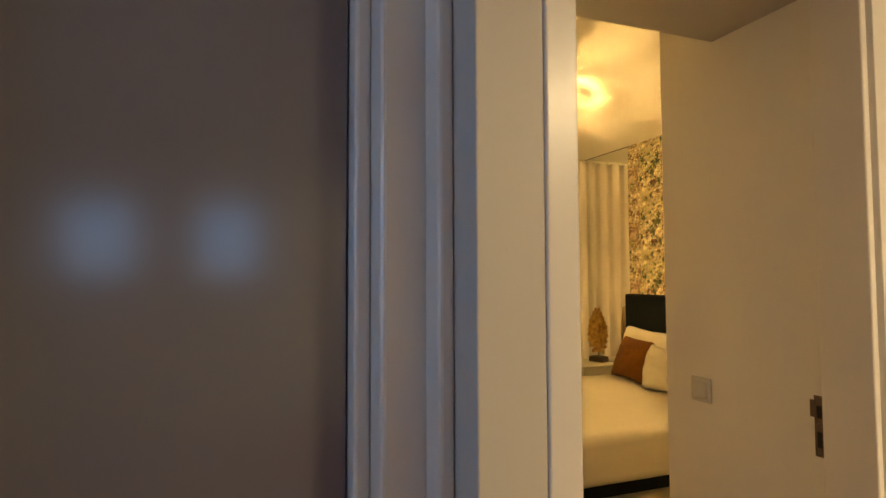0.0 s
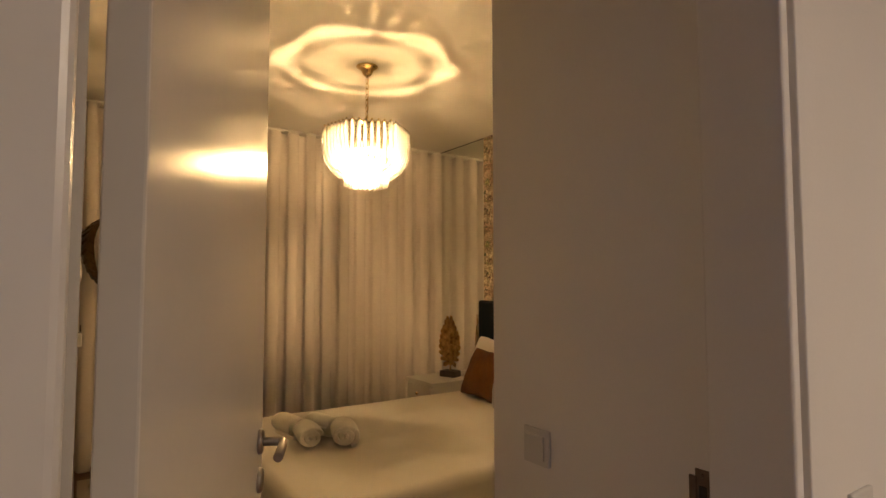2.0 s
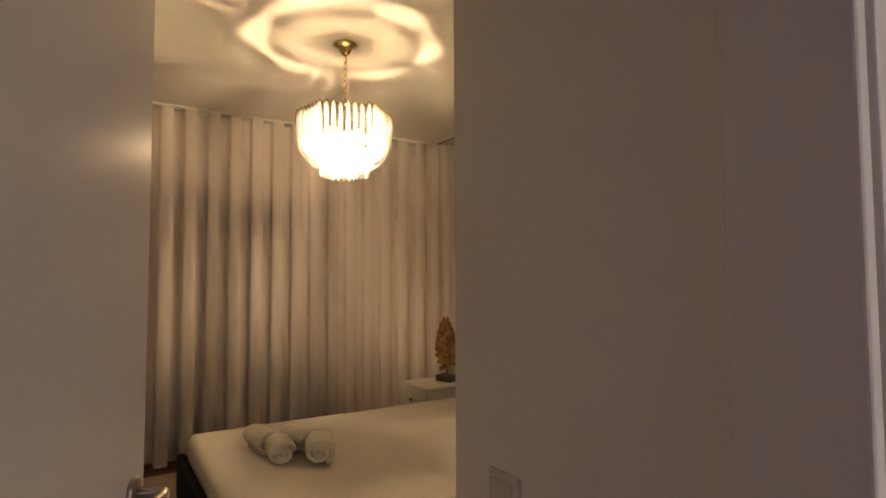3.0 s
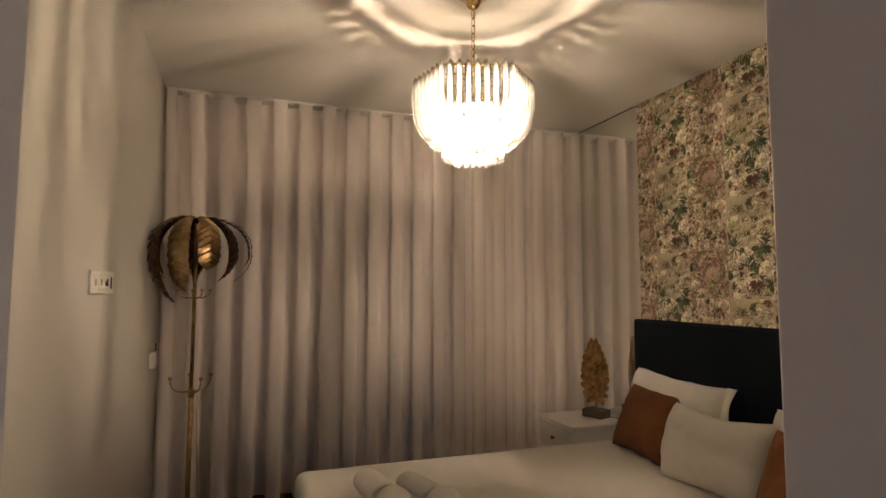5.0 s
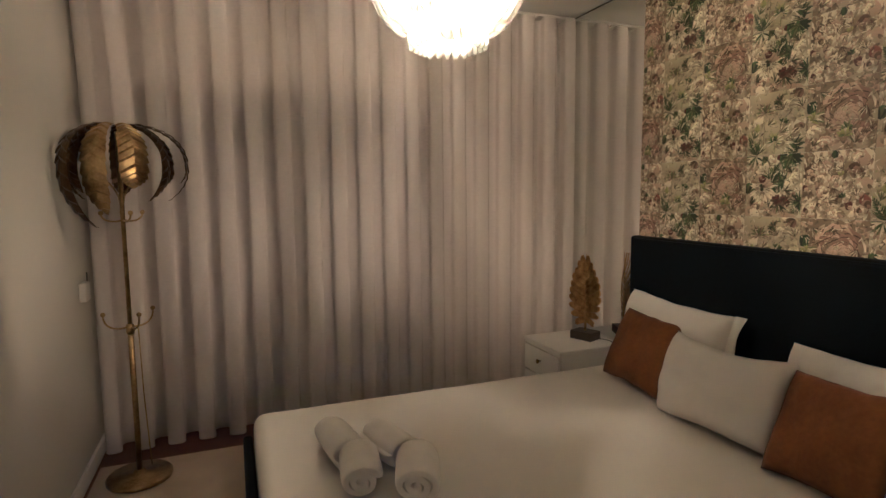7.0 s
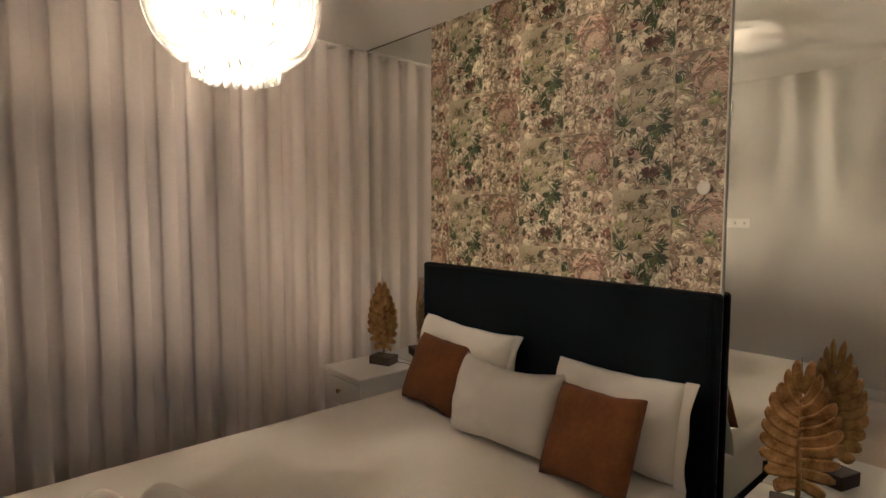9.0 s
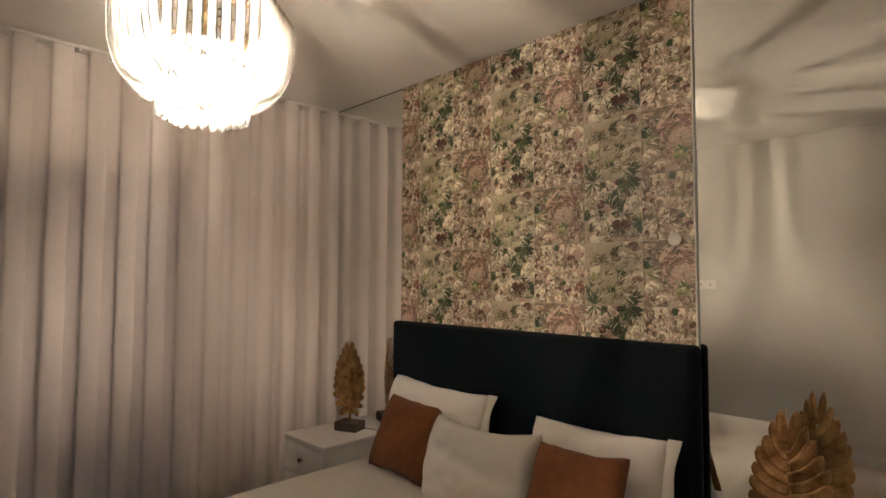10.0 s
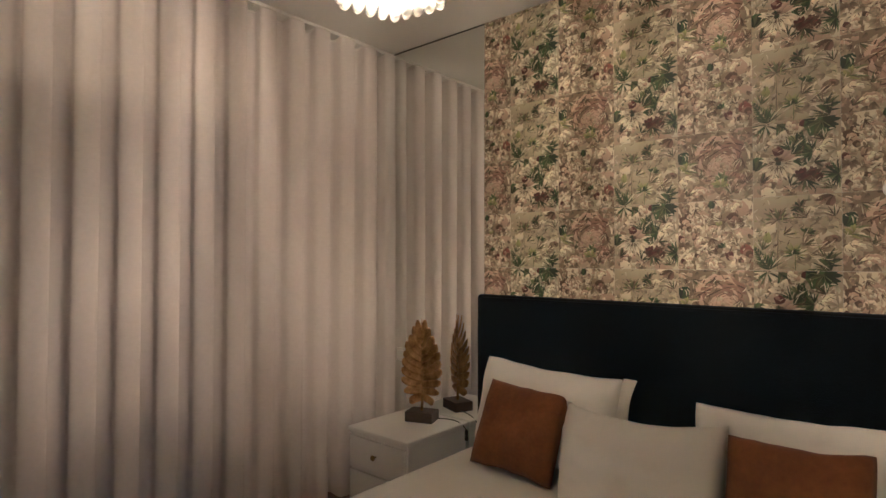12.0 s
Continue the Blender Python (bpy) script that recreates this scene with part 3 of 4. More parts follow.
# towels
def towel_roll(length, r, seed):
    """A rolled towel along x: a spiral of cloth with thickness."""
    bm = bmesh.new()
    turns, n, th = 2.4, 90, r / 3.1
    prof = []
    for i in range(n + 1):
        a = 2 * math.pi * turns * i / n
        rr = 0.004 + (r - 0.004 - th / 2) * i / n
        prof.append((rr * math.cos(a + seed), rr * math.sin(a + seed) * 0.82, a + seed))
    nx = 10
    for side in (0, 1):
        grid = []
        for k in range(nx + 1):
            x = -length / 2 + length * k / nx
            end = 1 - 0.10 * abs(2 * k / nx - 1) ** 6
            grid.append([bm.verts.new((x + 0.006 * math.sin(i * 0.21 + seed), (y + (side - 0.5) * th * 0.72 * math.cos(a)) * end,
                                       (z + (side - 0.5) * th * 0.72 * math.sin(a)) * end)) for i, (y, z, a) in enumerate(prof)])
        for a, b in zip(grid, grid[1:]):
            for i in range(n):
                bm.faces.new((a[i], a[i + 1], b[i + 1], b[i])).smooth = True
        if side == 0:
            first = grid
    for k in (0, nx):
        for i in range(n):
            bm.faces.new((first[k][i], first[k][i + 1], grid[k][i + 1], grid[k][i]))
    for k in range(nx):
        for i in (0, n):
            bm.faces.new((first[k][i], first[k + 1][i], grid[k + 1][i], grid[k][i]))
    return bm


for x, y, turn, ln, r, sd in ((1.425, 3.385, 82, 0.21, 0.078, 0.4), (1.590, 3.290, 72, 0.22, 0.088, 1.7), (1.395, 3.605, 98, 0.23, 0.084, 2.6), (1.570, 3.535, 104, 0.23, 0.082, 3.9)):
    single("rolled_towel", towel_roll(ln, r, sd), M_TOWEL, "rolled white terry towel on the bed", "towel", pose(x, y, BZ + r * 0.78, 0, 0, turn), "towels on the bed")


# ---- bedside ----
def nightstand(m, label):
    s = thing("nightstand", label, "nightstand", m, "bedside cabinets")
    part("body", bm_box(0.018, 0.45, 0.012, 0.408, 0.03, 0.385, 0.003, 1), M_WHITE, s)
    part("top", bm_join(bm_box(0.0, 0.455, 0, 0.42, 0.400, 0.420, 0.006, 3), bm_box(0.008, 0.452, 0.006, 0.414, 0.384, 0.4005, 0.004, 2)), M_WHITE, s)
    part("plinth", bm_box(0.03, 0.44, 0.02, 0.40, 0.0, 0.032, 0.002, 1), M_WHITE, s)
    for z0, z1 in ((0.222, 0.378), (0.05, 0.212)):
        d = part("drawer", bm_box(0.0, 0.0185, 0.018, 0.402, z0, z1, 0.003, 2), M_WHITE, s)
        knob = bm_move(bm_lathe([(0, 0), (0.005, 0), (0.0045, 0.012), (0.012, 0.017), (0.014, 0.022), (0.010, 0.027), (0, 0.028)], 16), pose(0.0, 0.21, (z0 + z1) / 2 + 0.01, 0, -90))
        part("knob", knob, M_OLDBRASS, d, "small brass knob")
    return s


ns = nightstand(pose(2.79, 4.30, 0.012), "white bedside cabinet with two drawers beside the curtain")
ns2 = copy_thing(ns, pose(2.79, 1.925, 0.0))
tagged(ns2, "white bedside cabinet beside the wall mirror")


def lobe_strip(a, b, c, d, width, n=9):
    """One leaf lobe along a curve, ridged along its middle."""
    bm = bmesh.new()
    pts = bezier((a, b, c, d), n)
    rows = []
    for i, p in enumerate(pts):
        t = i / (n - 1)
        tan = (pts[min(i + 1, n - 1)] - pts[max(i - 1, 0)]).normalized()
        nrm = Vector((-tan.z, 0, tan.x))
        w = width * (0.85 + 0.10 * math.sin(math.pi * t) - 0.10 * t) * (1 if t < 0.8 else max(0.25, math.sqrt(max(0, 1 - ((t - 0.8) / 0.2) ** 2))))
        row = []
        for k, q in enumerate((-1, -0.5, 0, 0.5, 1)):
            y = (0.007, 0.001, 0.004, -0.002, -0.004)[k] - 0.016 * t * t
            row.append(bm.verts.new(p + nrm * w * q * 0.5 + Vector((0, y, 0))))
        rows.append(row)
    for r0, r1 in zip(rows, rows[1:]):
        for k in range(4):
            bm.faces.new((r0[k], r0[k + 1], r1[k + 1], r1[k])).smooth = True
    return bm


def gold_leaf(m, label, way=1):
    """A metal leaf with split lobes on a block; its face looks along -y."""
    s = thing("leaf_lamp", label, "table lamp", m, "gold leaf ornaments")
    part("base", bm_box(-0.075, 0.075, -0.055, 0.055, 0, 0.052, 0.003, 2), M_STONE, s, "dark brown block base")
    part("stem", bm_tube([(0, 0, 0.05), (0.003, 0, 0.14), (0.0, 0.0, 0.30), (-0.004, 0.003, 0.46), (-0.004, 0.006, 0.53)], [0.008, 0.0075, 0.005, 0.003, 0.0015], 8), M_GOLD, s)
    rnd = random.Random(7)
    for side in (-1, 1):
        for k in range(10):
            t = k / 9
            z = 0.120 + 0.295 * t
            reach = (0.066, 0.090, 0.104, 0.108, 0.104, 0.095, 0.081, 0.063, 0.042, 0.020)[k] * rnd.uniform(0.95, 1.05)
            rise = (-0.022, 0.012, 0.036, 0.054, 0.068, 0.080, 0.090, 0.098, 0.104, 0.110)[k]
            a = (0, 0, z)
            d = (side * reach, 0, z + rise + rnd.uniform(-0.005, 0.005))
            b = (side * reach * 0.40, 0, z + rise * 0.10 + 0.002)
            c = (side * reach * 0.86, 0, z + rise * 0.42 - 0.010)
            lobe = part("lobe", lobe_strip(a, b, c, d, 0.047 if k < 8 else 0.036, 12), M_GOLD, s)
            sol = lobe.modifiers.new("thickness", "SOLIDIFY")
            sol.thickness = 0.0025
    cable = bezier(((way * 0.06, 0.02, 0.008), (way * 0.13, 0.035, 0.014), (way * 0.20, 0.02, 0.022), (way * 0.240, 0.012, -0.03)), 14)
    part("cable", bm_tube(cable, 0.0028, 6), M_CABLE, s)
    part("cord_switch", bm_move(bm_box(-0.009, 0.009, -0.007, 0.007, -0.085, -0.028, 0.005, 2), Matrix.Translation((way * 0.240, 0.012, 0))), M_CABLE, s)
    return s


gold_leaf(pose(3.105, 4.50, 0.432, 0, 0, -69), "gold metal leaf ornament on a dark block")
gold_leaf(pose(3.06, 2.18, 0.42, 0, 0, -72), "gold metal leaf ornament beside the mirror", -1)


# ---- palm coat stand ----
palm = thing("palm_stand", "brass palm-leaf coat stand beside the curtain", "coat stand", pose(0.61, 4.51, 0.012))
part("base", bm_lathe([(0, 0), (0.135, 0), (0.142, 0.006), (0.142, 0.020), (0.134, 0.027), (0.03, 0.031), (0.022, 0.045), (0, 0.045)], 40), M_OLDBRASS, palm)
part("pole", bm_tube([(0, 0, 0.03), (0, 0, 0.74)], 0.0125, 14), M_OLDBRASS, palm)
part("upper_pole", bm_tube([(0, 0, 0.70), (0, 0, 1.36), (0, 0, 1.62)], [0.0095, 0.0095, 0.012], 12), M_OLDBRASS, palm)
part("collar", bm_lathe([(0, 0.70), (0.016, 0.70), (0.018, 0.715), (0.016, 0.745), (0, 0.75)], 16), M_OLDBRASS, palm)
for az in (100, 200, 300, 30):
    c, s_ = math.cos(radians(az)), math.sin(radians(az))
    for z, reach, up in ((0.735, 0.105, 0.07), (1.225, 0.085, 0.035)):
        pts = bezier(((0.008 * c, 0.008 * s_, z), (reach * 0.45 * c, reach * 0.45 * s_, z - 0.012), (reach * 1.05 * c, reach * 1.05 * s_, z), (reach * c, reach * s_, z + up)), 10)
        h = part("hook", bm_tube(pts, 0.0042, 7), M_OLDBRASS, palm)
        part("knob", bm_ball(0.011, *pts[-1], 12), M_OLDBRASS, h)
for az in (-20, 160):
    c, s_ = math.cos(radians(az)), math.sin(radians(az))
    pts = bezier(((0.006 * c, 0.006 * s_, 1.30), (0.02 * c, 0.02 * s_, 1.40), (0.075 * c, 0.075 * s_, 1.38), (0.095 * c, 0.095 * s_, 1.47)), 10)
    h = part("hook", bm_tube(pts, 0.0042, 7), M_OLDBRASS, palm)
    part("knob", bm_ball(0.011, *pts[-1], 12), M_OLDBRASS, h)


def palm_leaf(az, reach, low, span, width, seed):
    """A serrated metal leaf with chevron ribs, arching out from the crown and curling in below."""
    bm = bmesh.new()
    n = 49
    pts = []
    for i in range(n):
        th = radians(8 + (span - 8) * i / (n - 1))
        pts.append(Vector((reach * math.sin(th) ** 0.9 + 0.008, 0, 1.455 + (0.205 * math.cos(th) ** 0.8 if th < math.pi / 2 else low * math.cos(th)))))
    rows = []
    cols = (-1, -0.66, -0.33, 0, 0.33, 0.66, 1)
    for i, p in enumerate(pts):
        t = i / (n - 1)
        tan = (pts[min(i + 1, n - 1)] - pts[max(i - 1, 0)]).normalized()
        nrm = Vector((-tan.z, 0, tan.x))
        w = width * min(1.0, 0.45 + 1.6 * t) * (1 if t < 0.62 else max(0.02, 1 - ((t - 0.62) / 0.38) ** 1.8))
        tooth = (i % 4) / 3
        w *= 0.90 + 0.12 * tooth
        rib = 0.0055 * tooth - 0.003
        rows.append([bm.verts.new(p + Vector((0, q * w / 2, 0)) + nrm * (-0.012 * q * q * w / 0.12 + rib * (1 - abs(q) * 0.3)) + tan * (0.034 * abs(q) * w / 0.12)) for q in cols])
    for i, (a, b) in enumerate(zip(rows, rows[1:])):
        for k in range(len(cols) - 1):
            bm.faces.new((a[k], a[k + 1], b[k + 1], b[k])).smooth = False
    bm_move(bm, pose(0, 0, 0, 0, 0, az))
    return bm


# First two leaves keep the brass; the rest have shade in their colour
for k, (az, reach, low, span, width) in enumerate(((-56, 0.135, 0.14, 130, 0.130), (-113, 0.180, 0.23, 152, 0.115), (-144, 0.235, 0.28, 158, 0.105), (178, 0.212, 0.17, 142, 0.080),
                                                  (150, 0.250, 0.15, 136, 0.085), (95, 0.180, 0.16, 140, 0.105), (40, 0.240, 0.14, 134, 0.085), (6, 0.268, 0.13, 120, 0.070),
                                                  (-14, 0.200, 0.17, 150, 0.100), (-8, 0.280, 0.19, 140, 0.020))):
    lf = part("palm_leaf", palm_leaf(az, reach, low, span, width, k), M_OLDBRASS if k < 2 else M_SHADEBRASS, palm)
    sol = lf.modifiers.new("thickness", "SOLIDIFY")
    sol.thickness = 0.0018
part("cord", bm_tube([(0.03, 0.02, 0.72), (0.035, 0.02, 0.40), (0.05, 0.02, 0.05)], 0.003, 6), M_OLDBRASS, palm)


# ---- chandelier ----
CX, CY = 1.725, 3.315
ch = thing("chandelier", "lit brass chandelier with clear glass rods", "chandelier", pose(CX, CY, 0))
part("ceiling_rose", bm_lathe([(0, H), (0.062, H), (0.063, H - 0.006), (0.050, H - 0.014), (0.034, H - 0.022), (0.030, H - 0.040), (0.018, H - 0.055), (0.006, H - 0.060), (0, H - 0.060)], 32), M_BRASS, ch)
zc, k = H - 0.062, 0
while zc > 2.150:
    ring = [(0.0095 * math.cos(a), 0, zc - 0.019 + 0.019 * math.sin(a)) for a in [2 * math.pi * i / 14 for i in range(14)]]
    part("chain_link", bm_move(bm_tube(ring, 0.0022, 6, True), pose(0, 0, 0, 0, 0, 90 * (k % 2) + 20)), M_BRASS, ch)
    zc, k = zc - 0.0325, k + 1
part("wire", bm_tube([(0.004, 0.003, H - 0.05), (0.008, 0.004, 2.35), (0.003, 0.006, 2.2), (0, 0, 2.12)], 0.0020, 6), M_GOLD, ch)
FR, ZT = 0.238, 2.112


def hexagon(r, z):
    return [Vector((r * math.cos(radians(42 + 60 * k)), r * math.sin(radians(42 + 60 * k)), z)) for k in range(6)]


top_ring, mid_ring, low_ring = hexagon(FR, ZT), hexagon(0.165, 2.100), hexagon(0.116, 1.945)
part("top_frame", bm_tube(top_ring, 0.0065, 8, True), M_BRASS, ch)
part("middle_frame", bm_tube(mid_ring, 0.004, 8, True), M_BRASS, ch)
part("inner_frame", bm_tube(low_ring, 0.0045, 8, True), M_BRASS, ch)
for k in range(6):
    part("arm", bm_tube([(0, 0, 2.112), mid_ring[k], top_ring[k]], 0.0032, 6), M_BRASS, ch)
    part("hanger", bm_tube([mid_ring[k].lerp(mid_ring[(k + 1) % 6], 0.5), low_ring[k].lerp(low_ring[(k + 1) % 6], 0.5)], 0.003, 6), M_BRASS, ch)
part("hub", bm_lathe([(0, 2.15), (0.008, 2.148), (0.012, 2.135), (0.014, 2.125), (0.015, 2.108), (0.010, 2.10), (0.007, 2.06), (0.007, 1.848), (0, 1.846)], 20), M_BRASS, ch)


def rod_mesh(points, r):
    return mesh_of("glass_rod", bm_tube(points, r, 10), M_GLASSROD)


outer_rod = rod_mesh([(0, 0, 0.006), (0.006, 0, -0.01)] + [tuple(p) for p in bezier(((0.006, 0, -0.03), (0.012, 0, -0.15), (-0.012, 0, -0.226), (-0.108, 0, -0.262)), 12)] + [(-0.112, 0, -0.2625)], [0.0138] * 14 + [0.0065])
inner_rod = rod_mesh([(0, 0, 0.006), (0.003, 0, -0.03), (0.004, 0, -0.08), (0.003, 0.002, -0.120), (0.002, 0.008, -0.140), (0.001, 0.012, -0.150), (0.001, 0.014, -0.155)], [0.0138, 0.0138, 0.0138, 0.0138, 0.0130, 0.010, 0.004])
pin = mesh_of("pin", bm_join(bm_tube([(-0.004, 0, -0.002), (0.006, 0, 0.012)], 0.0025, 6), bm_ball(0.0055, 0.007, 0, 0.014, 8)), M_BRASS)


def hang(me, name, pos, az):
    ob = new(name, me)
    ob.parent = ch
    ob.matrix_basis = Matrix.Translation(pos) @ pose(0, 0, 0, 0, 0, az)


for ring, me, n in ((top_ring, outer_rod, 7), (mid_ring, None, 5), (low_ring, inner_rod, 4)):
    for k in range(6):
        a, b = ring[k], ring[(k + 1) % 6]
        for i in range(n):
            p = a.lerp(b, (i + 0.5) / n)
            if me:
                hang(me, "glass_rod", p, 72 + 60 * k)
            hang(pin, "pin", p, 72 + 60 * k)
# Dish added out of sight above the bulbs, to weaken light on the ceiling
part("light_diffuser", bm_lathe([(0.012, 1.990), (0.060, 1.990), (0.110, 1.995), (0.114, 1.999), (0.110, 2.001), (0.060, 1.996), (0.012, 1.996)], 36), M_FROST, ch, "hidden frosted dish added to soften the ceiling light")
# Unseen plate added below the bulbs, sized to hold light off the bed
part("shading_plate", bm_lathe([(0, 1.850), (0.074, 1.849), (0.077, 1.845), (0.072, 1.841), (0.012, 1.838), (0.009, 1.826), (0, 1.820)], 32), M_BRASS, ch)
for k in range(6):
    a = radians(60 * k + 12)
    x, y = 0.052 * math.cos(a), 0.052 * math.sin(a)
    part("socket_arm", bm_tube([(0, 0, 1.968), (x, y, 1.968)], 0.0035, 8), M_BRASS, ch)
    part("socket", bm_move(bm_lathe([(0, 0.0), (0.010, -0.002), (0.011, -0.030), (0.014, -0.040), (0.0155, -0.046), (0, -0.046)], 16), Matrix.Translation((x, y, 1.978))), M_BRASS, ch)
    bulb = part("bulb", bm_move(bm_lathe([(0.011, 0.0), (0.016, -0.014), (0.0175, -0.030), (0.014, -0.048), (0.007, -0.062), (0.002, -0.068), (0, -0.069)], 16), Matrix.Translation((x, y, 1.936))), M_BULBGLASS, ch, "clear candle bulb")
    part("filament", bm_tube([(x, y, 1.926), (x, y, 1.876)], FILAMENT, 8), M_BULB, bulb, "lit warm glowing core")

# hall ceiling lamp
hl = thing("ceiling_lamp", "round flat hall ceiling lamp, lit", "ceiling lamp", pose(1.85, -1.70, H - 0.05))
part("housing", bm_lathe([(0, 0.05), (0.15, 0.05), (0.155, 0.02), (0.15, 0.012), (0, 0.012)], 32), M_PLASTIC, hl)
part("diffuser", bm_lathe([(0, 0.011), (0.142, 0.011), (0.138, 0.003), (0, 0.0)], 32), M_HALLGLOW, hl)

# white cap on the patterned wall
single("smoke_alarm", bm_move(bm_lathe([(0, 0), (0.026, 0), (0.026, 0.006), (0.023, 0.009), (0, 0.010)], 28), pose(XR - 0.016, 2.582, 1.498, 0, -90)), M_PLASTIC, "round white plastic detector on the patterned wall", "detector")


# ---- floral wall tiles ----
def print_material():
    m = mat("floral_print", (0.90, 0.90, 0.88), 0.5, vary=0.1, fine=200, bump=0.05)
    nt = m.node_tree
    at = nt.nodes.new("ShaderNodeVertexColor")
    at.layer_name = "print"
    mx = nt.nodes.new("ShaderNodeMix")
    mx.data_type, mx.blend_type = "RGBA", "MULTIPLY"
    mx.inputs[0].default_value = 1.0
    ramp = next(n for n in nt.nodes if n.type == "VALTORGB")
    ramp.color_ramp.elements[0].color = (0.80, 0.795, 0.78, 1)
    nt.links.new(at.outputs["Color"], mx.inputs[6])
    nt.links.new(ramp.outputs[0], mx.inputs[7])
    nt.links.new(mx.outputs[2], nt.nodes["Principled BSDF"].inputs["Base Color"])
    return m


M_PRINT = print_material()
CREAM, SAND, TAN, ROSE, BROWN = (0.74, 0.665, 0.49), (0.42, 0.355, 0.25), (0.215, 0.163, 0.108), (0.245, 0.152, 0.112), (0.085, 0.050, 0.032)
LIME, SAGE, GREEN, DEEP, WINE = (0.34, 0.35, 0.13), (0.17, 0.20, 0.085), (0.050, 0.095, 0.030), (0.011, 0.028, 0.012), (0.070, 0.015, 0.016)
PINK, STRAW, MOSS = (0.47, 0.345, 0.255), (0.48, 0.42, 0.28), (0.090, 0.108, 0.043)
TS = 0.265


class Print:
    """Strokes of paint on one tile; points run from 0 to 1 to the right and down, each vertex with its own colour."""

    def __init__(self, seed):
        self.rnd = random.Random(seed)
        self.out = []

    def tone(self, col, k):
        k *= 1 + self.rnd.uniform(-0.09, 0.09)
        return tuple(min(1, c * k * (1 + self.rnd.uniform(-0.04, 0.04))) for c in col)

    def put(self, pts, cols):
        self.out.append([(x * TS, (1 - y) * TS, *c) for (x, y), c in zip(pts, cols)])

    def blob(self, x, y, r, col, n=9, irr=0.25, sx=1.0, ang=0.0, lit=0.25):
        pts, cols = [], []
        base = 1 + self.rnd.uniform(-0.1, 0.1)
        for i in range(n):
            a = 2 * math.pi * i / n
            q = r * (1 + self.rnd.uniform(-irr, irr))
            px, py = q * sx * math.cos(a), q * math.sin(a)
            pts.append((x + px * math.cos(ang) - py * math.sin(ang), y + px * math.sin(ang) + py * math.cos(ang)))
            cols.append(self.tone(col, base * (1 - lit * math.sin(a + ang))))
        self.put(pts, cols)

    def blade(self, x, y, ang, ln, w, col, bend=0.0, n=5, root=0.52, tip=1.18):
        left, right, lc, rc = [], [], [], []
        base = 1 + self.rnd.uniform(-0.12, 0.12)
        for i in range(n + 1):
            t = i / n
            a = ang + bend * t
            cx, cy = x + ln * t * math.cos(ang + bend * t / 2), y - ln * t * math.sin(ang + bend * t / 2)
            h = w / 2 * math.sin(math.pi * (0.08 + 0.92 * t)) ** 0.8 if t < 1 else 0.0
            left.append((cx - h * math.sin(a), cy - h * math.cos(a)))
            right.append((cx + h * math.sin(a), cy + h * math.cos(a)))
            k = base * (root + (tip - root) * t)
            lc.append(self.tone(col, k * 1.08))
            rc.append(self.tone(col, k * 0.88))
        self.put(left + right[-2::-1], lc + rc[-2::-1])

    def fan(self, x, y, a0, a1, n, ln, w, cols, bend=0.3, root=0.55):
        for i in range(n):
            a = a0 + (a1 - a0) * (i + 0.5) / n
            self.blade(x, y, a + self.rnd.uniform(-0.07, 0.07), ln * self.rnd.uniform(0.72, 1.1), w, self.rnd.choice(cols), bend * self.rnd.uniform(-1, 1), root=root)

    def flower(self, x, y, r, n, col, streak, heart, a0=0.0, a1=6.283, wide=0.5):
        for i in range(n):
            a = a0 + (a1 - a0) * i / n + self.rnd.uniform(-0.15, 0.15)
            self.blade(x, y, a, r * self.rnd.uniform(0.85, 1.1), r * wide, col, self.rnd.uniform(-0.3, 0.3), root=0.60, tip=1.15)
            for d in (-0.14, 0.14):
                self.blade(x + 0.15 * r * math.cos(a), y - 0.15 * r * math.sin(a), a + d, r * self.rnd.uniform(0.35, 0.6), r * 0.05, streak, 0.1, 3)
        self.blob(x, y, r * 0.15, heart, 7)

    def fern(self, x, y, ang, ln, col, n=9, w=0.024, side=0.42):
        for i in range(n):
            t = i / n
            px, py = x + ln * t * math.cos(ang), y - ln * t * math.sin(ang)
            for s in (-1, 1):
                self.blade(px, py, ang + s * 0.95, ln * side * (1.08 - t) * self.rnd.uniform(0.8, 1.1), w, col, -s * 0.5, 4)

    def shell(self, x, y, r, cols, edge, a0, a1, rings=4):
        """Overlapping curled petals, outermost first."""
        for g in range(rings):
            rr = r * (1 - g / (rings + 0.6))
            n = max(3, round((a1 - a0) * (rings - g + 1) / 3.2))
            for i in range(n):
                a = a0 + (a1 - a0) * (i + 0.5 + 0.3 * (g % 2)) / n + self.rnd.uniform(-0.12, 0.12)
                px, py = x + rr * 0.60 * math.cos(a), y - rr * 0.55 * math.sin(a)
                self.blob(px, py, rr * 0.34, self.rnd.choice(cols), 10, 0.16, 1.3, 1.57 - a, 0.34)
                self.blade(x + rr * 0.92 * math.cos(a - 0.25), y - rr * 0.84 * math.sin(a - 0.25), a + 1.75, rr * 0.5, rr * 0.05, edge, 0.8, 4)

    def ground(self, cols, n=90, r0=0.035, r1=0.11, petals=130):
        for _ in range(n):
            self.blob(self.rnd.uniform(0, 1), self.rnd.uniform(0, 1), self.rnd.uniform(r0, r1), self.rnd.choice(cols), 9, 0.35, self.rnd.uniform(0.6, 1.6), self.rnd.uniform(0, 3), 0.15)
        for _ in range(petals):
            x, y, a = self.rnd.uniform(0, 1), self.rnd.uniform(0, 1), self.rnd.uniform(0, 6.28)
            col = self.rnd.choice(cols)
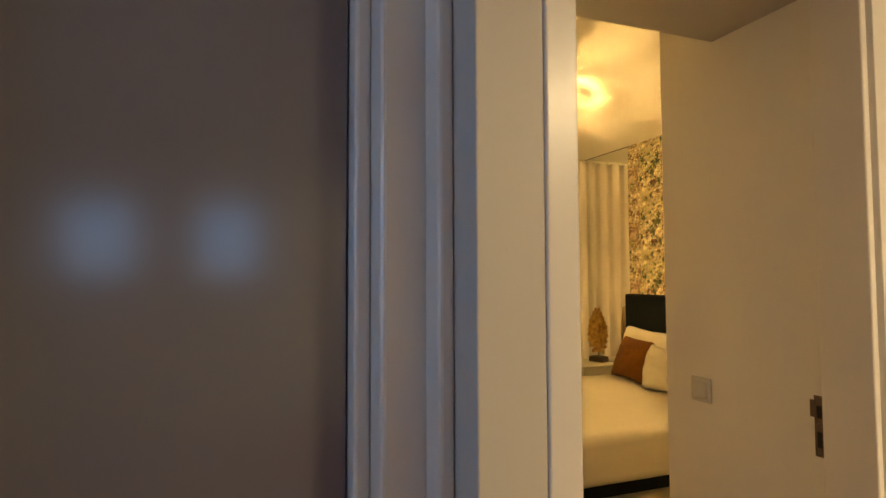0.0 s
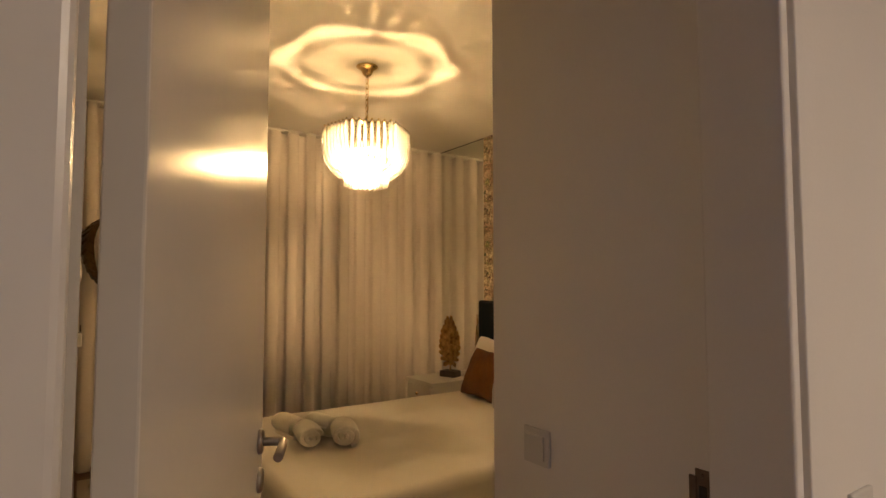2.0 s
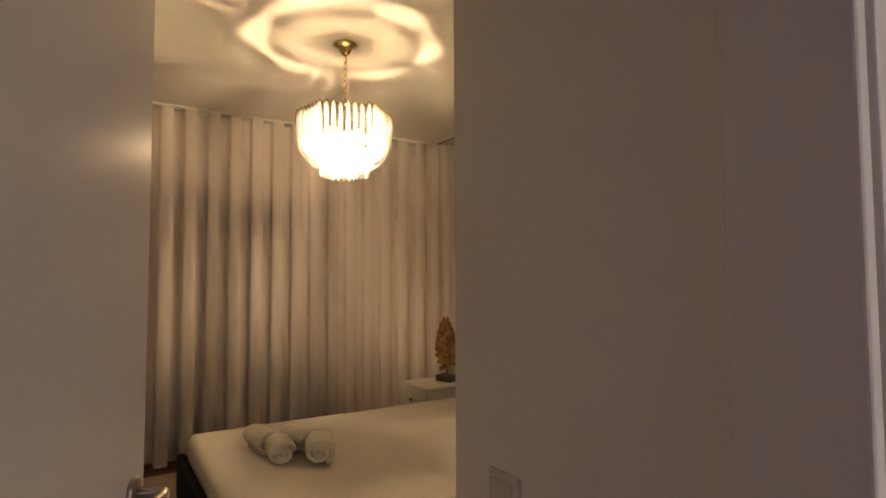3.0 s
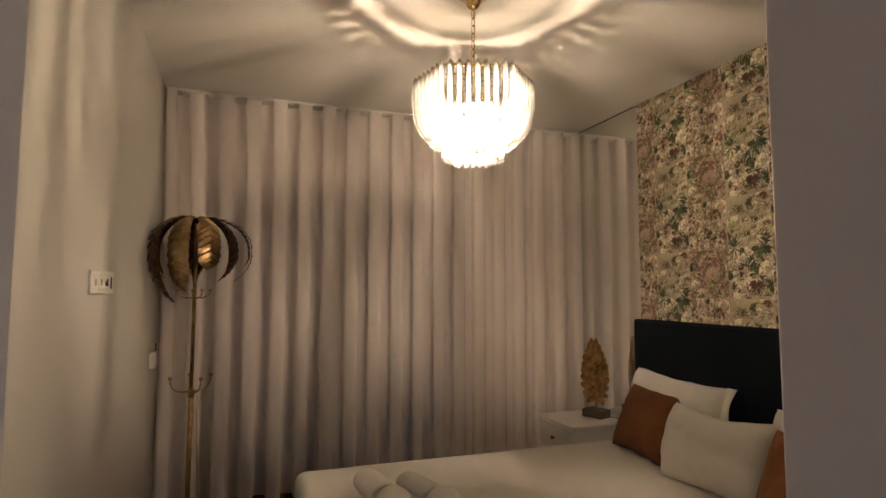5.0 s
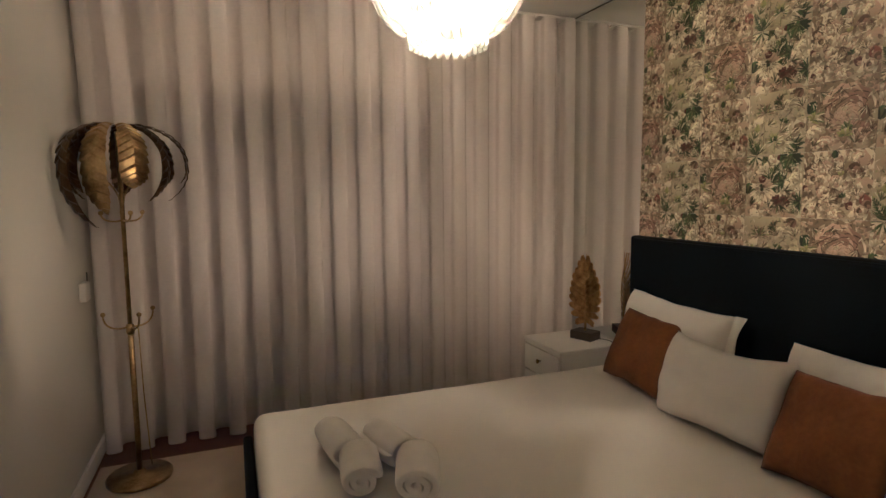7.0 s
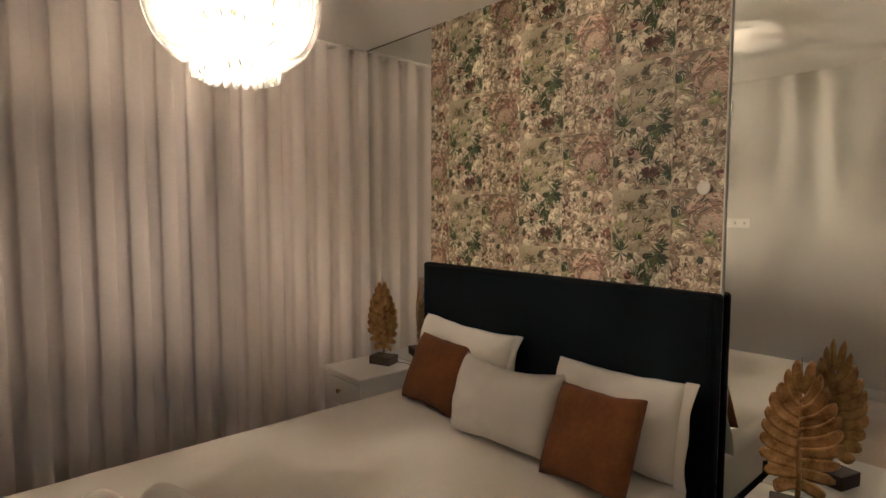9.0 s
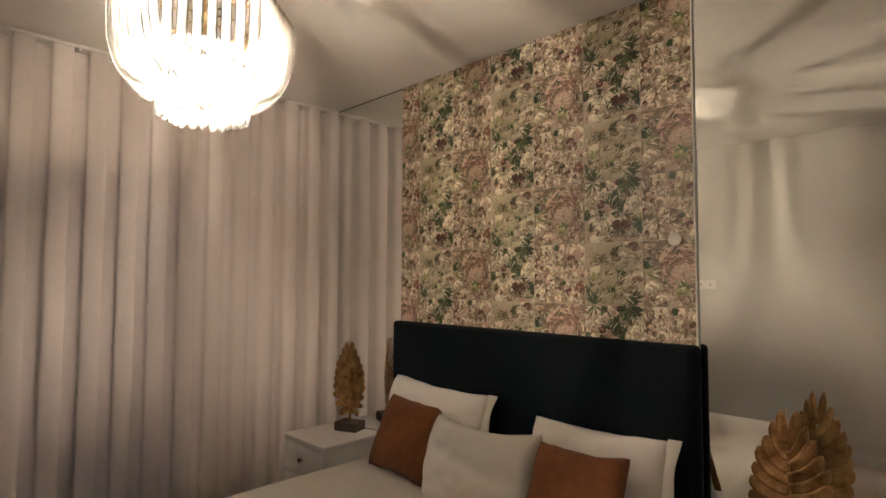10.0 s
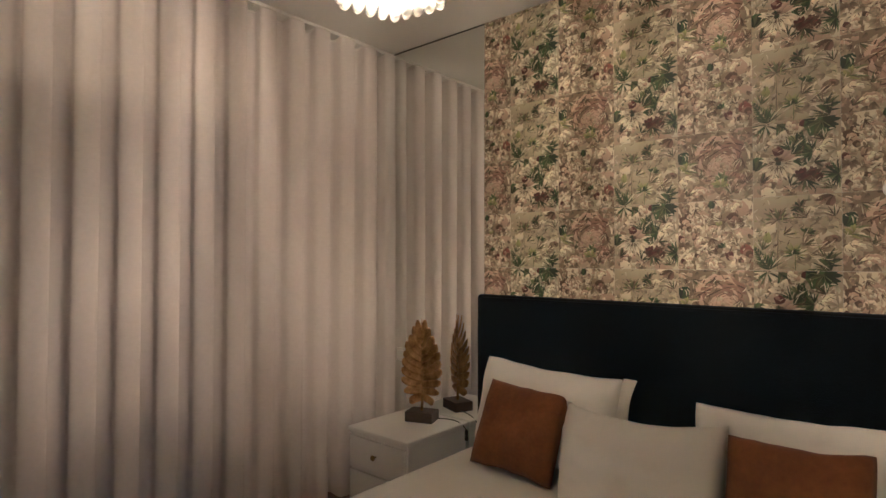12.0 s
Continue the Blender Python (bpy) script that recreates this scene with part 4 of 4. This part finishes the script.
            for q in range(self.rnd.randint(2, 4)):
                self.blade(x, y, a + 0.4 * q, self.rnd.uniform(0.06, 0.13), self.rnd.uniform(0.022, 0.05), col, self.rnd.uniform(-0.6, 0.6), 4, 0.40, 1.15)

    def touch(self, n, cols, l0=0.03, l1=0.10, w0=0.006, w1=0.018):
        for _ in range(n):
            self.blade(self.rnd.uniform(0, 1), self.rnd.uniform(0, 1), self.rnd.uniform(0, 6.28), self.rnd.uniform(l0, l1), self.rnd.uniform(w0, w1), self.rnd.choice(cols), self.rnd.uniform(-0.9, 0.9), 3, 0.9, 1.1)


def print_palm():
    p = Print(11)
    p.ground((CREAM, STRAW, SAND, STRAW, SAND), 70, petals=60)
    p.blob(0.20, 0.10, 0.20, STRAW, 12, 0.1, 1.1)
    p.blob(0.42, 0.60, 0.17, STRAW, 12, 0.1, 0.8)
    p.blob(0.17, 0.56, 0.075, LIME, 10, 0.2, 0.7)
    p.fan(0.92, 0.04, 2.9, 4.6, 8, 0.20, 0.06, (BROWN, TAN, ROSE))
    p.fan(0.54, 0.16, 0.5, 5.8, 11, 0.12, 0.035, (MOSS, DEEP, TAN, MOSS))
    for i in range(11):
        p.blade(0.66 + 0.010 * i, 0.42 - 0.026 * i, 0.95 - 0.10 * i, 0.34, 0.045, CREAM if i % 3 else SAND, -0.5)
        p.blade(0.70 + 0.010 * i, 0.40 - 0.026 * i, 0.90 - 0.10 * i, 0.28, 0.010, TAN, -0.5)
    p.blade(0.285, 0.98, 1.55, 0.62, 0.014, TAN)
    p.fan(0.285, 0.31, -0.5, 3.65, 17, 0.19, 0.028, (MOSS, TAN, SAGE, BROWN), root=0.6)
    p.fan(0.285, 0.32, -1.0, 4.1, 10, 0.15, 0.024, (TAN, SAND, MOSS))
    p.fan(0.63, 0.50, -0.3, 2.6, 8, 0.10, 0.035, (GREEN, DEEP, SAGE))
    p.blade(0.49, 1.0, 1.57, 0.25, 0.012, SAGE)
    p.fan(0.49, 0.78, -0.7, 3.85, 19, 0.16, 0.022, (SAGE, LIME, GREEN, CREAM), root=0.45)
    p.fan(0.49, 0.77, -0.3, 3.4, 8, 0.07, 0.024, (GREEN, DEEP))
    p.shell(0.90, 0.64, 0.12, (ROSE, BROWN, TAN), BROWN, 0.4, 3.6, 3)
    p.fan(0.66, 0.78, -0.3, 0.9, 8, 0.30, 0.020, (CREAM, TAN, BROWN), 0.5)
    p.fan(0.78, 0.93, 0.05, 1.15, 9, 0.27, 0.030, (DEEP, MOSS, CREAM, DEEP), -0.4)
    p.fan(0.88, 0.99, 1.2, 3.2, 14, 0.26, 0.020, (DEEP, GREEN, MOSS, CREAM), 0.4)
    p.fan(0.18, 0.99, 0.5, 2.7, 14, 0.26, 0.018, (DEEP, CREAM, MOSS, GREEN), 0.4)
    p.fern(0.20, 0.98, 2.15, 0.40, GREEN, 9, 0.024, 0.34)
    p.fern(0.20, 0.98, 2.12, 0.38, DEEP, 8, 0.014, 0.30)
    for x, y, a in ((0.10, 0.72, 1.2), (0.36, 0.52, 0.4), (0.62, 0.30, 2.2), (0.82, 0.82, 2.7), (0.93, 0.30, 2.0), (0.58, 0.66, 0.8)):
        p.fan(x, y, a - 0.9, a + 0.9, 9, 0.17, 0.016, (BROWN, TAN, MOSS, CREAM), 0.5)
    p.touch(105, (CREAM, CREAM, TAN, BROWN, MOSS, LIME))
    return p.out


def print_jungle():
    p = Print(23)
    p.ground((SAND, CREAM, TAN, PINK), 70, petals=70)
    p.fan(0.17, 0.02, 2.7, 6.7, 17, 0.21, 0.024, (DEEP, CREAM, MOSS, GREEN, CREAM), root=0.6)
    p.fan(0.30, 0.02, 4.6, 6.1, 7, 0.20, 0.026, (DEEP, MOSS, GREEN))
    p.shell(0.52, 0.05, 0.14, (CREAM, PINK, SAND), BROWN, 0.2, 4.6, 3)
    p.blob(0.60, 0.06, 0.050, WINE, 9, 0.2)
    p.blob(0.78, 0.10, 0.145, GREEN, 14, 0.2, 1.1)
    p.fan(0.78, 0.06, 2.6, 6.9, 11, 0.22, 0.070, (DEEP, GREEN, DEEP, MOSS))
    p.blob(0.87, 0.03, 0.070, DEEP, 10, 0.15)
    for a in (3.0, 3.6, 4.2, 4.9, 5.5):
        p.blade(0.80, 0.05, a, 0.16, 0.012, SAGE)
    p.flower(0.34, 0.26, 0.16, 6, CREAM, TAN, TAN, 0.2, wide=0.62)
    p.fan(0.05, 0.36, 0.2, 2.6, 9, 0.14, 0.035, (CREAM, SAND))
    p.fern(0.58, 0.62, 1.60, 0.48, GREEN, 11, 0.028, 0.42)
    p.fern(0.58, 0.60, 1.58, 0.44, DEEP, 10, 0.013, 0.40)
    p.fan(0.50, 0.30, 0.6, 2.4, 9, 0.15, 0.026, (LIME, SAGE, DEEP, DEEP))
    p.fan(0.46, 0.40, 0.2, 2.9, 15, 0.20, 0.018, (DEEP, GREEN, MOSS, CREAM), 0.5)
    p.fan(0.70, 0.44, 0.9, 3.6, 15, 0.20, 0.018, (DEEP, GREEN, SAGE), 0.5)
    p.shell(0.88, 0.46, 0.20, (CREAM, CREAM, SAND), TAN, 1.2, 5.6, 4)
    p.fan(0.95, 0.45, 1.6, 4.7, 13, 0.20, 0.030, (CREAM, CREAM, SAND))
    p.blob(0.30, 0.39, 0.062, WINE, 9, 0.2, 1.1)
    p.blob(0.28, 0.37, 0.030, ROSE, 8)
    p.blob(0.06, 0.52, 0.095, GREEN, 11, 0.2, 0.9)
    p.fan(0.02, 0.62, 0.2, 2.2, 8, 0.20, 0.045, (DEEP, GREEN, MOSS))
    p.flower(0.31, 0.54, 0.25, 17, CREAM, BROWN, DEEP, 2.6, 6.9, 0.20)
    p.fan(0.32, 0.52, 0.0, 1.0, 6, 0.22, 0.034, (CREAM, PINK), 0.3)
    p.fan(0.31, 0.53, 0.3, 2.8, 8, 0.08, 0.018, (DEEP, BROWN))
    p.shell(0.24, 0.84, 0.13, (PINK, CREAM, TAN), BROWN, 0.3, 3.4, 3)
    for x, y, r in ((0.57, 0.74, 0.085), (0.70, 0.72, 0.075), (0.76, 0.77, 0.055)):
        p.fan(x, y, 0, 6.28, 9, r * 1.25, r * 0.75, (WINE, WINE, BROWN), 0.5)
        p.blade(x - 0.05, y - 0.02, 0.6, r, 0.016, (0.15, 0.035, 0.03), -0.5)
    p.blob(0.64, 0.83, 0.075, BROWN, 9, 0.2)
    p.fan(0.62, 0.80, 3.6, 5.8, 8, 0.20, 0.024, (DEEP, TAN, MOSS))
    p.shell(0.87, 0.64, 0.05, (ROSE, BROWN), BROWN, 0, 6.2, 2)
    p.fan(0.97, 0.76, 1.3, 5.2, 17, 0.19, 0.020, (DEEP, GREEN, DEEP, SAGE), root=0.6)
    p.blob(0.18, 0.96, 0.09, CREAM, 10)
    for x, y, a in ((0.10, 0.80, 0.9), (0.46, 0.44, 0.5), (0.44, 0.86, 1.0), (0.82, 0.30, 2.0), (0.70, 0.58, 0.3), (0.90, 0.93, 2.4)):
        p.fan(x, y, a - 0.9, a + 0.9, 9, 0.15, 0.016, (BROWN, DEEP, MOSS, CREAM), 0.5)
    p.touch(105, (CREAM, CREAM, TAN, BROWN, DEEP))
    return p.out


def print_rose():
    p = Print(37)
    p.ground((SAND, TAN, PINK, SAND), 80, petals=110)
    p.fan(0.90, 0.20, 3.6, 5.4, 8, 0.24, 0.05, (SAND, CREAM, PINK))
    p.blob(0.57, 0.42, 0.33, ROSE, 18, 0.08)
    p.shell(0.57, 0.42, 0.40, (ROSE, PINK, TAN, ROSE), BROWN, 0, 6.28, 5)
    p.shell(0.60, 0.52, 0.20, (PINK, SAND, PINK), ROSE, 0, 6.28, 4)
    for i in range(9):
        p.blade(0.24 + 0.035 * i, 0.40 - 0.02 * (i % 4), 0.75, 0.16, 0.014, BROWN, -0.5)
    p.blob(0.08, 0.34, 0.085, DEEP, 10, 0.15, 1.1, -0.5)
    p.fan(0.02, 0.42, 0.1, 1.4, 6, 0.18, 0.050, (DEEP, GREEN, DEEP))
    p.fan(0.0, 0.48, -0.7, 0.3, 7, 0.30, 0.030, (LIME, SAGE, GREEN, CREAM), -0.4)
    p.fan(0.10, 0.52, 0.3, 2.6, 6, 0.12, 0.05, (LIME, STRAW))
    p.shell(0.16, 0.74, 0.16, (CREAM, SAND, CREAM), TAN, 0.2, 3.4, 3)
    p.fan(0.60, 0.70, -0.5, 3.6, 9, 0.12, 0.034, (GREEN, DEEP, SAGE))
    p.fan(0.58, 0.80, 0.0, 3.2, 9, 0.13, 0.045, (LIME, STRAW, SAGE))
    p.shell(0.88, 0.78, 0.20, (ROSE, TAN, PINK), BROWN, 1.0, 4.2, 3)
    for i in range(6):
        p.blade(0.74 + 0.04 * i, 0.86 - 0.02 * i, 0.85, 0.17, 0.014, BROWN, 0.3)
    p.shell(0.30, 0.90, 0.14, (PINK, SAND, CREAM), TAN, 0, 3.3, 3)
    for x, y, a in ((0.20, 0.14, 5.4), (0.86, 0.42, 4.2), (0.30, 0.66, 0.6), (0.72, 0.92, 1.4), (0.12, 0.92, 1.0), (0.50, 0.12, 4.6)):
        p.fan(x, y, a - 0.8, a + 0.8, 8, 0.16, 0.015, (BROWN, TAN, CREAM, MOSS), 0.5)
    p.touch(115, (CREAM, CREAM, TAN, BROWN))
    return p.out


def print_blossom():
    p = Print(53)
    p.ground((CREAM, SAND, PINK, TAN, SAND), 90, petals=150)
    p.fern(0.42, 0.36, 1.3, 0.24, TAN, 9, 0.012)
    p.fern(0.74, 0.62, 1.5, 0.28, TAN, 9, 0.012)
    p.fern(0.20, 0.70, 1.0, 0.22, TAN, 8, 0.012)
    for x, y, r in ((0.30, 0.24, 0.13), (0.80, 0.14, 0.13), (0.52, 0.46, 0.13), (0.86, 0.50, 0.12), (0.14, 0.44, 0.12), (0.34, 0.62, 0.13), (0.66, 0.72, 0.12), (0.20, 0.88, 0.13), (0.52, 0.90, 0.12), (0.88, 0.90, 0.12)):
        p.shell(x, y, r, (CREAM, PINK, SAND, CREAM), TAN, p.rnd.uniform(0, 2), 3.4 + p.rnd.uniform(0, 2), 3)
    for x, y, r in ((0.09, 0.28, 0.080), (0.07, 0.36, 0.050), (0.74, 0.25, 0.070), (0.15, 0.40, 0.038), (0.04, 0.54, 0.048), (0.55, 0.70, 0.055), (0.91, 0.72, 0.080), (0.95, 0.78, 0.05), (0.70, 0.80, 0.060), (0.26, 0.79, 0.034), (0.07, 0.88, 0.040), (0.84, 0.86, 0.035), (0.12, 0.20, 0.030)):
        p.blob(x, y, r, p.rnd.choice((WINE, BROWN, (0.17, 0.06, 0.045))), 9, 0.22, 1.1, p.rnd.uniform(0, 3), 0.4)
        p.blob(x + 0.02, y + r * 0.5, r * 0.7, p.rnd.choice((ROSE, PINK, TAN)), 8)
        p.blade(x - r, y, 0.9, r * 1.5, 0.012, BROWN, -0.8)
    p.blob(0.465, 0.06, 0.058, DEEP, 9, 0.15, 0.8)
    p.blade(0.46, 0.14, 1.6, 0.16, 0.05, GREEN)
    p.fan(0.60, 0.68, 0.2, 3.0, 8, 0.08, 0.030, (GREEN, DEEP, SAGE))
    p.fan(0.56, 0.36, 0.5, 2.6, 6, 0.08, 0.03, (LIME, STRAW))
    for x, y, a in ((0.24, 0.10, 5.2), (0.90, 0.34, 3.4), (0.40, 0.72, 0.6), (0.60, 0.30, 2.4), (0.46, 0.54, 5.0), (0.80, 0.66, 1.6)):
        p.fan(x, y, a - 0.8, a + 0.8, 8, 0.13, 0.014, (BROWN, TAN, CREAM), 0.5)
    p.touch(135, (CREAM, CREAM, TAN, BROWN, WINE))
    return p.out


def clip_poly(poly, u0, u1, v0, v1):
    """The polygon's share of the tile, colours carried along."""
    for axis, lim, sign in ((0, u0, 1), (0, u1, -1), (1, v0, 1), (1, v1, -1)):
        res = []
        for i, p in enumerate(poly):
            q = poly[i - 1]
            pin_, qin = (p[axis] - lim) * sign >= 0, (q[axis] - lim) * sign >= 0
            if pin_ != qin:
                t = (lim - q[axis]) / (p[axis] - q[axis])
                res.append(tuple(a + t * (b - a) for a, b in zip(q, p)))
            if pin_:
                res.append(p)
        poly = res
        if len(poly) < 3:
            return []
    return poly


def tile_mesh(strokes, base, u0, u1, v0, v1):
    g = 0.0005
    u0, u1, v0, v1 = u0 + g, u1 - g, v0 + g, v1 - g
    corners = [(u0, v0), (u1, v0), (u1, v1), (u0, v1)]
    vs = [(-0.005, -u, v) for u, v in corners] + [(0.0, -u, v) for u, v in corners]
    fs = [(0, 1, 2, 3)] + [(i, i + 4, (i + 1) % 4 + 4, (i + 1) % 4) for i in range(4)]
    cs = [base] * 4 + [tuple(c * 0.5 for c in base)] * 16
    for n, poly in enumerate(strokes):
        poly = clip_poly(poly, u0, u1, v0, v1)
        if len(poly) < 3:
            continue
        k = len(vs)
        vs += [(-0.0051 - 2e-6 * n, -p[0], p[1]) for p in poly]
        fs.append(tuple(range(k, k + len(poly))))
        cs += [p[2:] for p in poly]
    me = bpy.data.meshes.new("tile")
    me.from_pydata(vs, [], fs)
    at = me.color_attributes.new("print", "FLOAT_COLOR", "CORNER")
    at.data.foreach_set("color", [c for col in cs for c in (*col, 1.0)])
    me.materials.append(M_PRINT)
    return me


panel = tagged(new("wall_panel"), "floral tropical patterned tiles above the headboard", "wall panel", "", "structure")
panel.location = (XR, 0, 0)
backing = part("backing", bm_box(0.0, 0.0105, 2.513, 4.198, 0.09, H - 0.003), M_WALL, panel)
part("edge_trim", bm_box(-0.009, 0.0105, 2.5065, 2.5122, 0.09, H - 0.003, 0.001, 1), M_TRIM, panel)
PRINTS = {"palm": (print_palm(), SAND), "jungle": (print_jungle(), SAND), "rose": (print_rose(), TAN), "blossom": (print_blossom(), CREAM)}
made_tiles = {}
rnd_tile = random.Random(3)
for ci in range(7):
    yl = 4.305 - TS * ci
    u0, u1 = max(0.0, yl - 4.20), min(TS, yl - 2.513)
    for r in range(6):
        z0 = 0.968 + TS * r
        v1 = min(TS, H - 0.003 - z0)
        if ci % 2:
            kind = "jungle" if (r + (1 if ci == 3 else 0)) % 2 == 0 else "palm"
        else:
            kind = "rose" if (r + (0 if ci in (0, 4) else 1)) % 2 == 0 else "blossom"
        key = (kind, round(u0, 3), round(u1, 3), round(v1, 3))
        if key not in made_tiles:
            made_tiles[key] = tile_mesh(*PRINTS[kind], u0, u1, 0.0, v1)
        ob = new("tile", made_tiles[key])
        ob.parent = panel
        ob.location = (-0.0005 - rnd_tile.uniform(0, 0.0006), yl, z0)
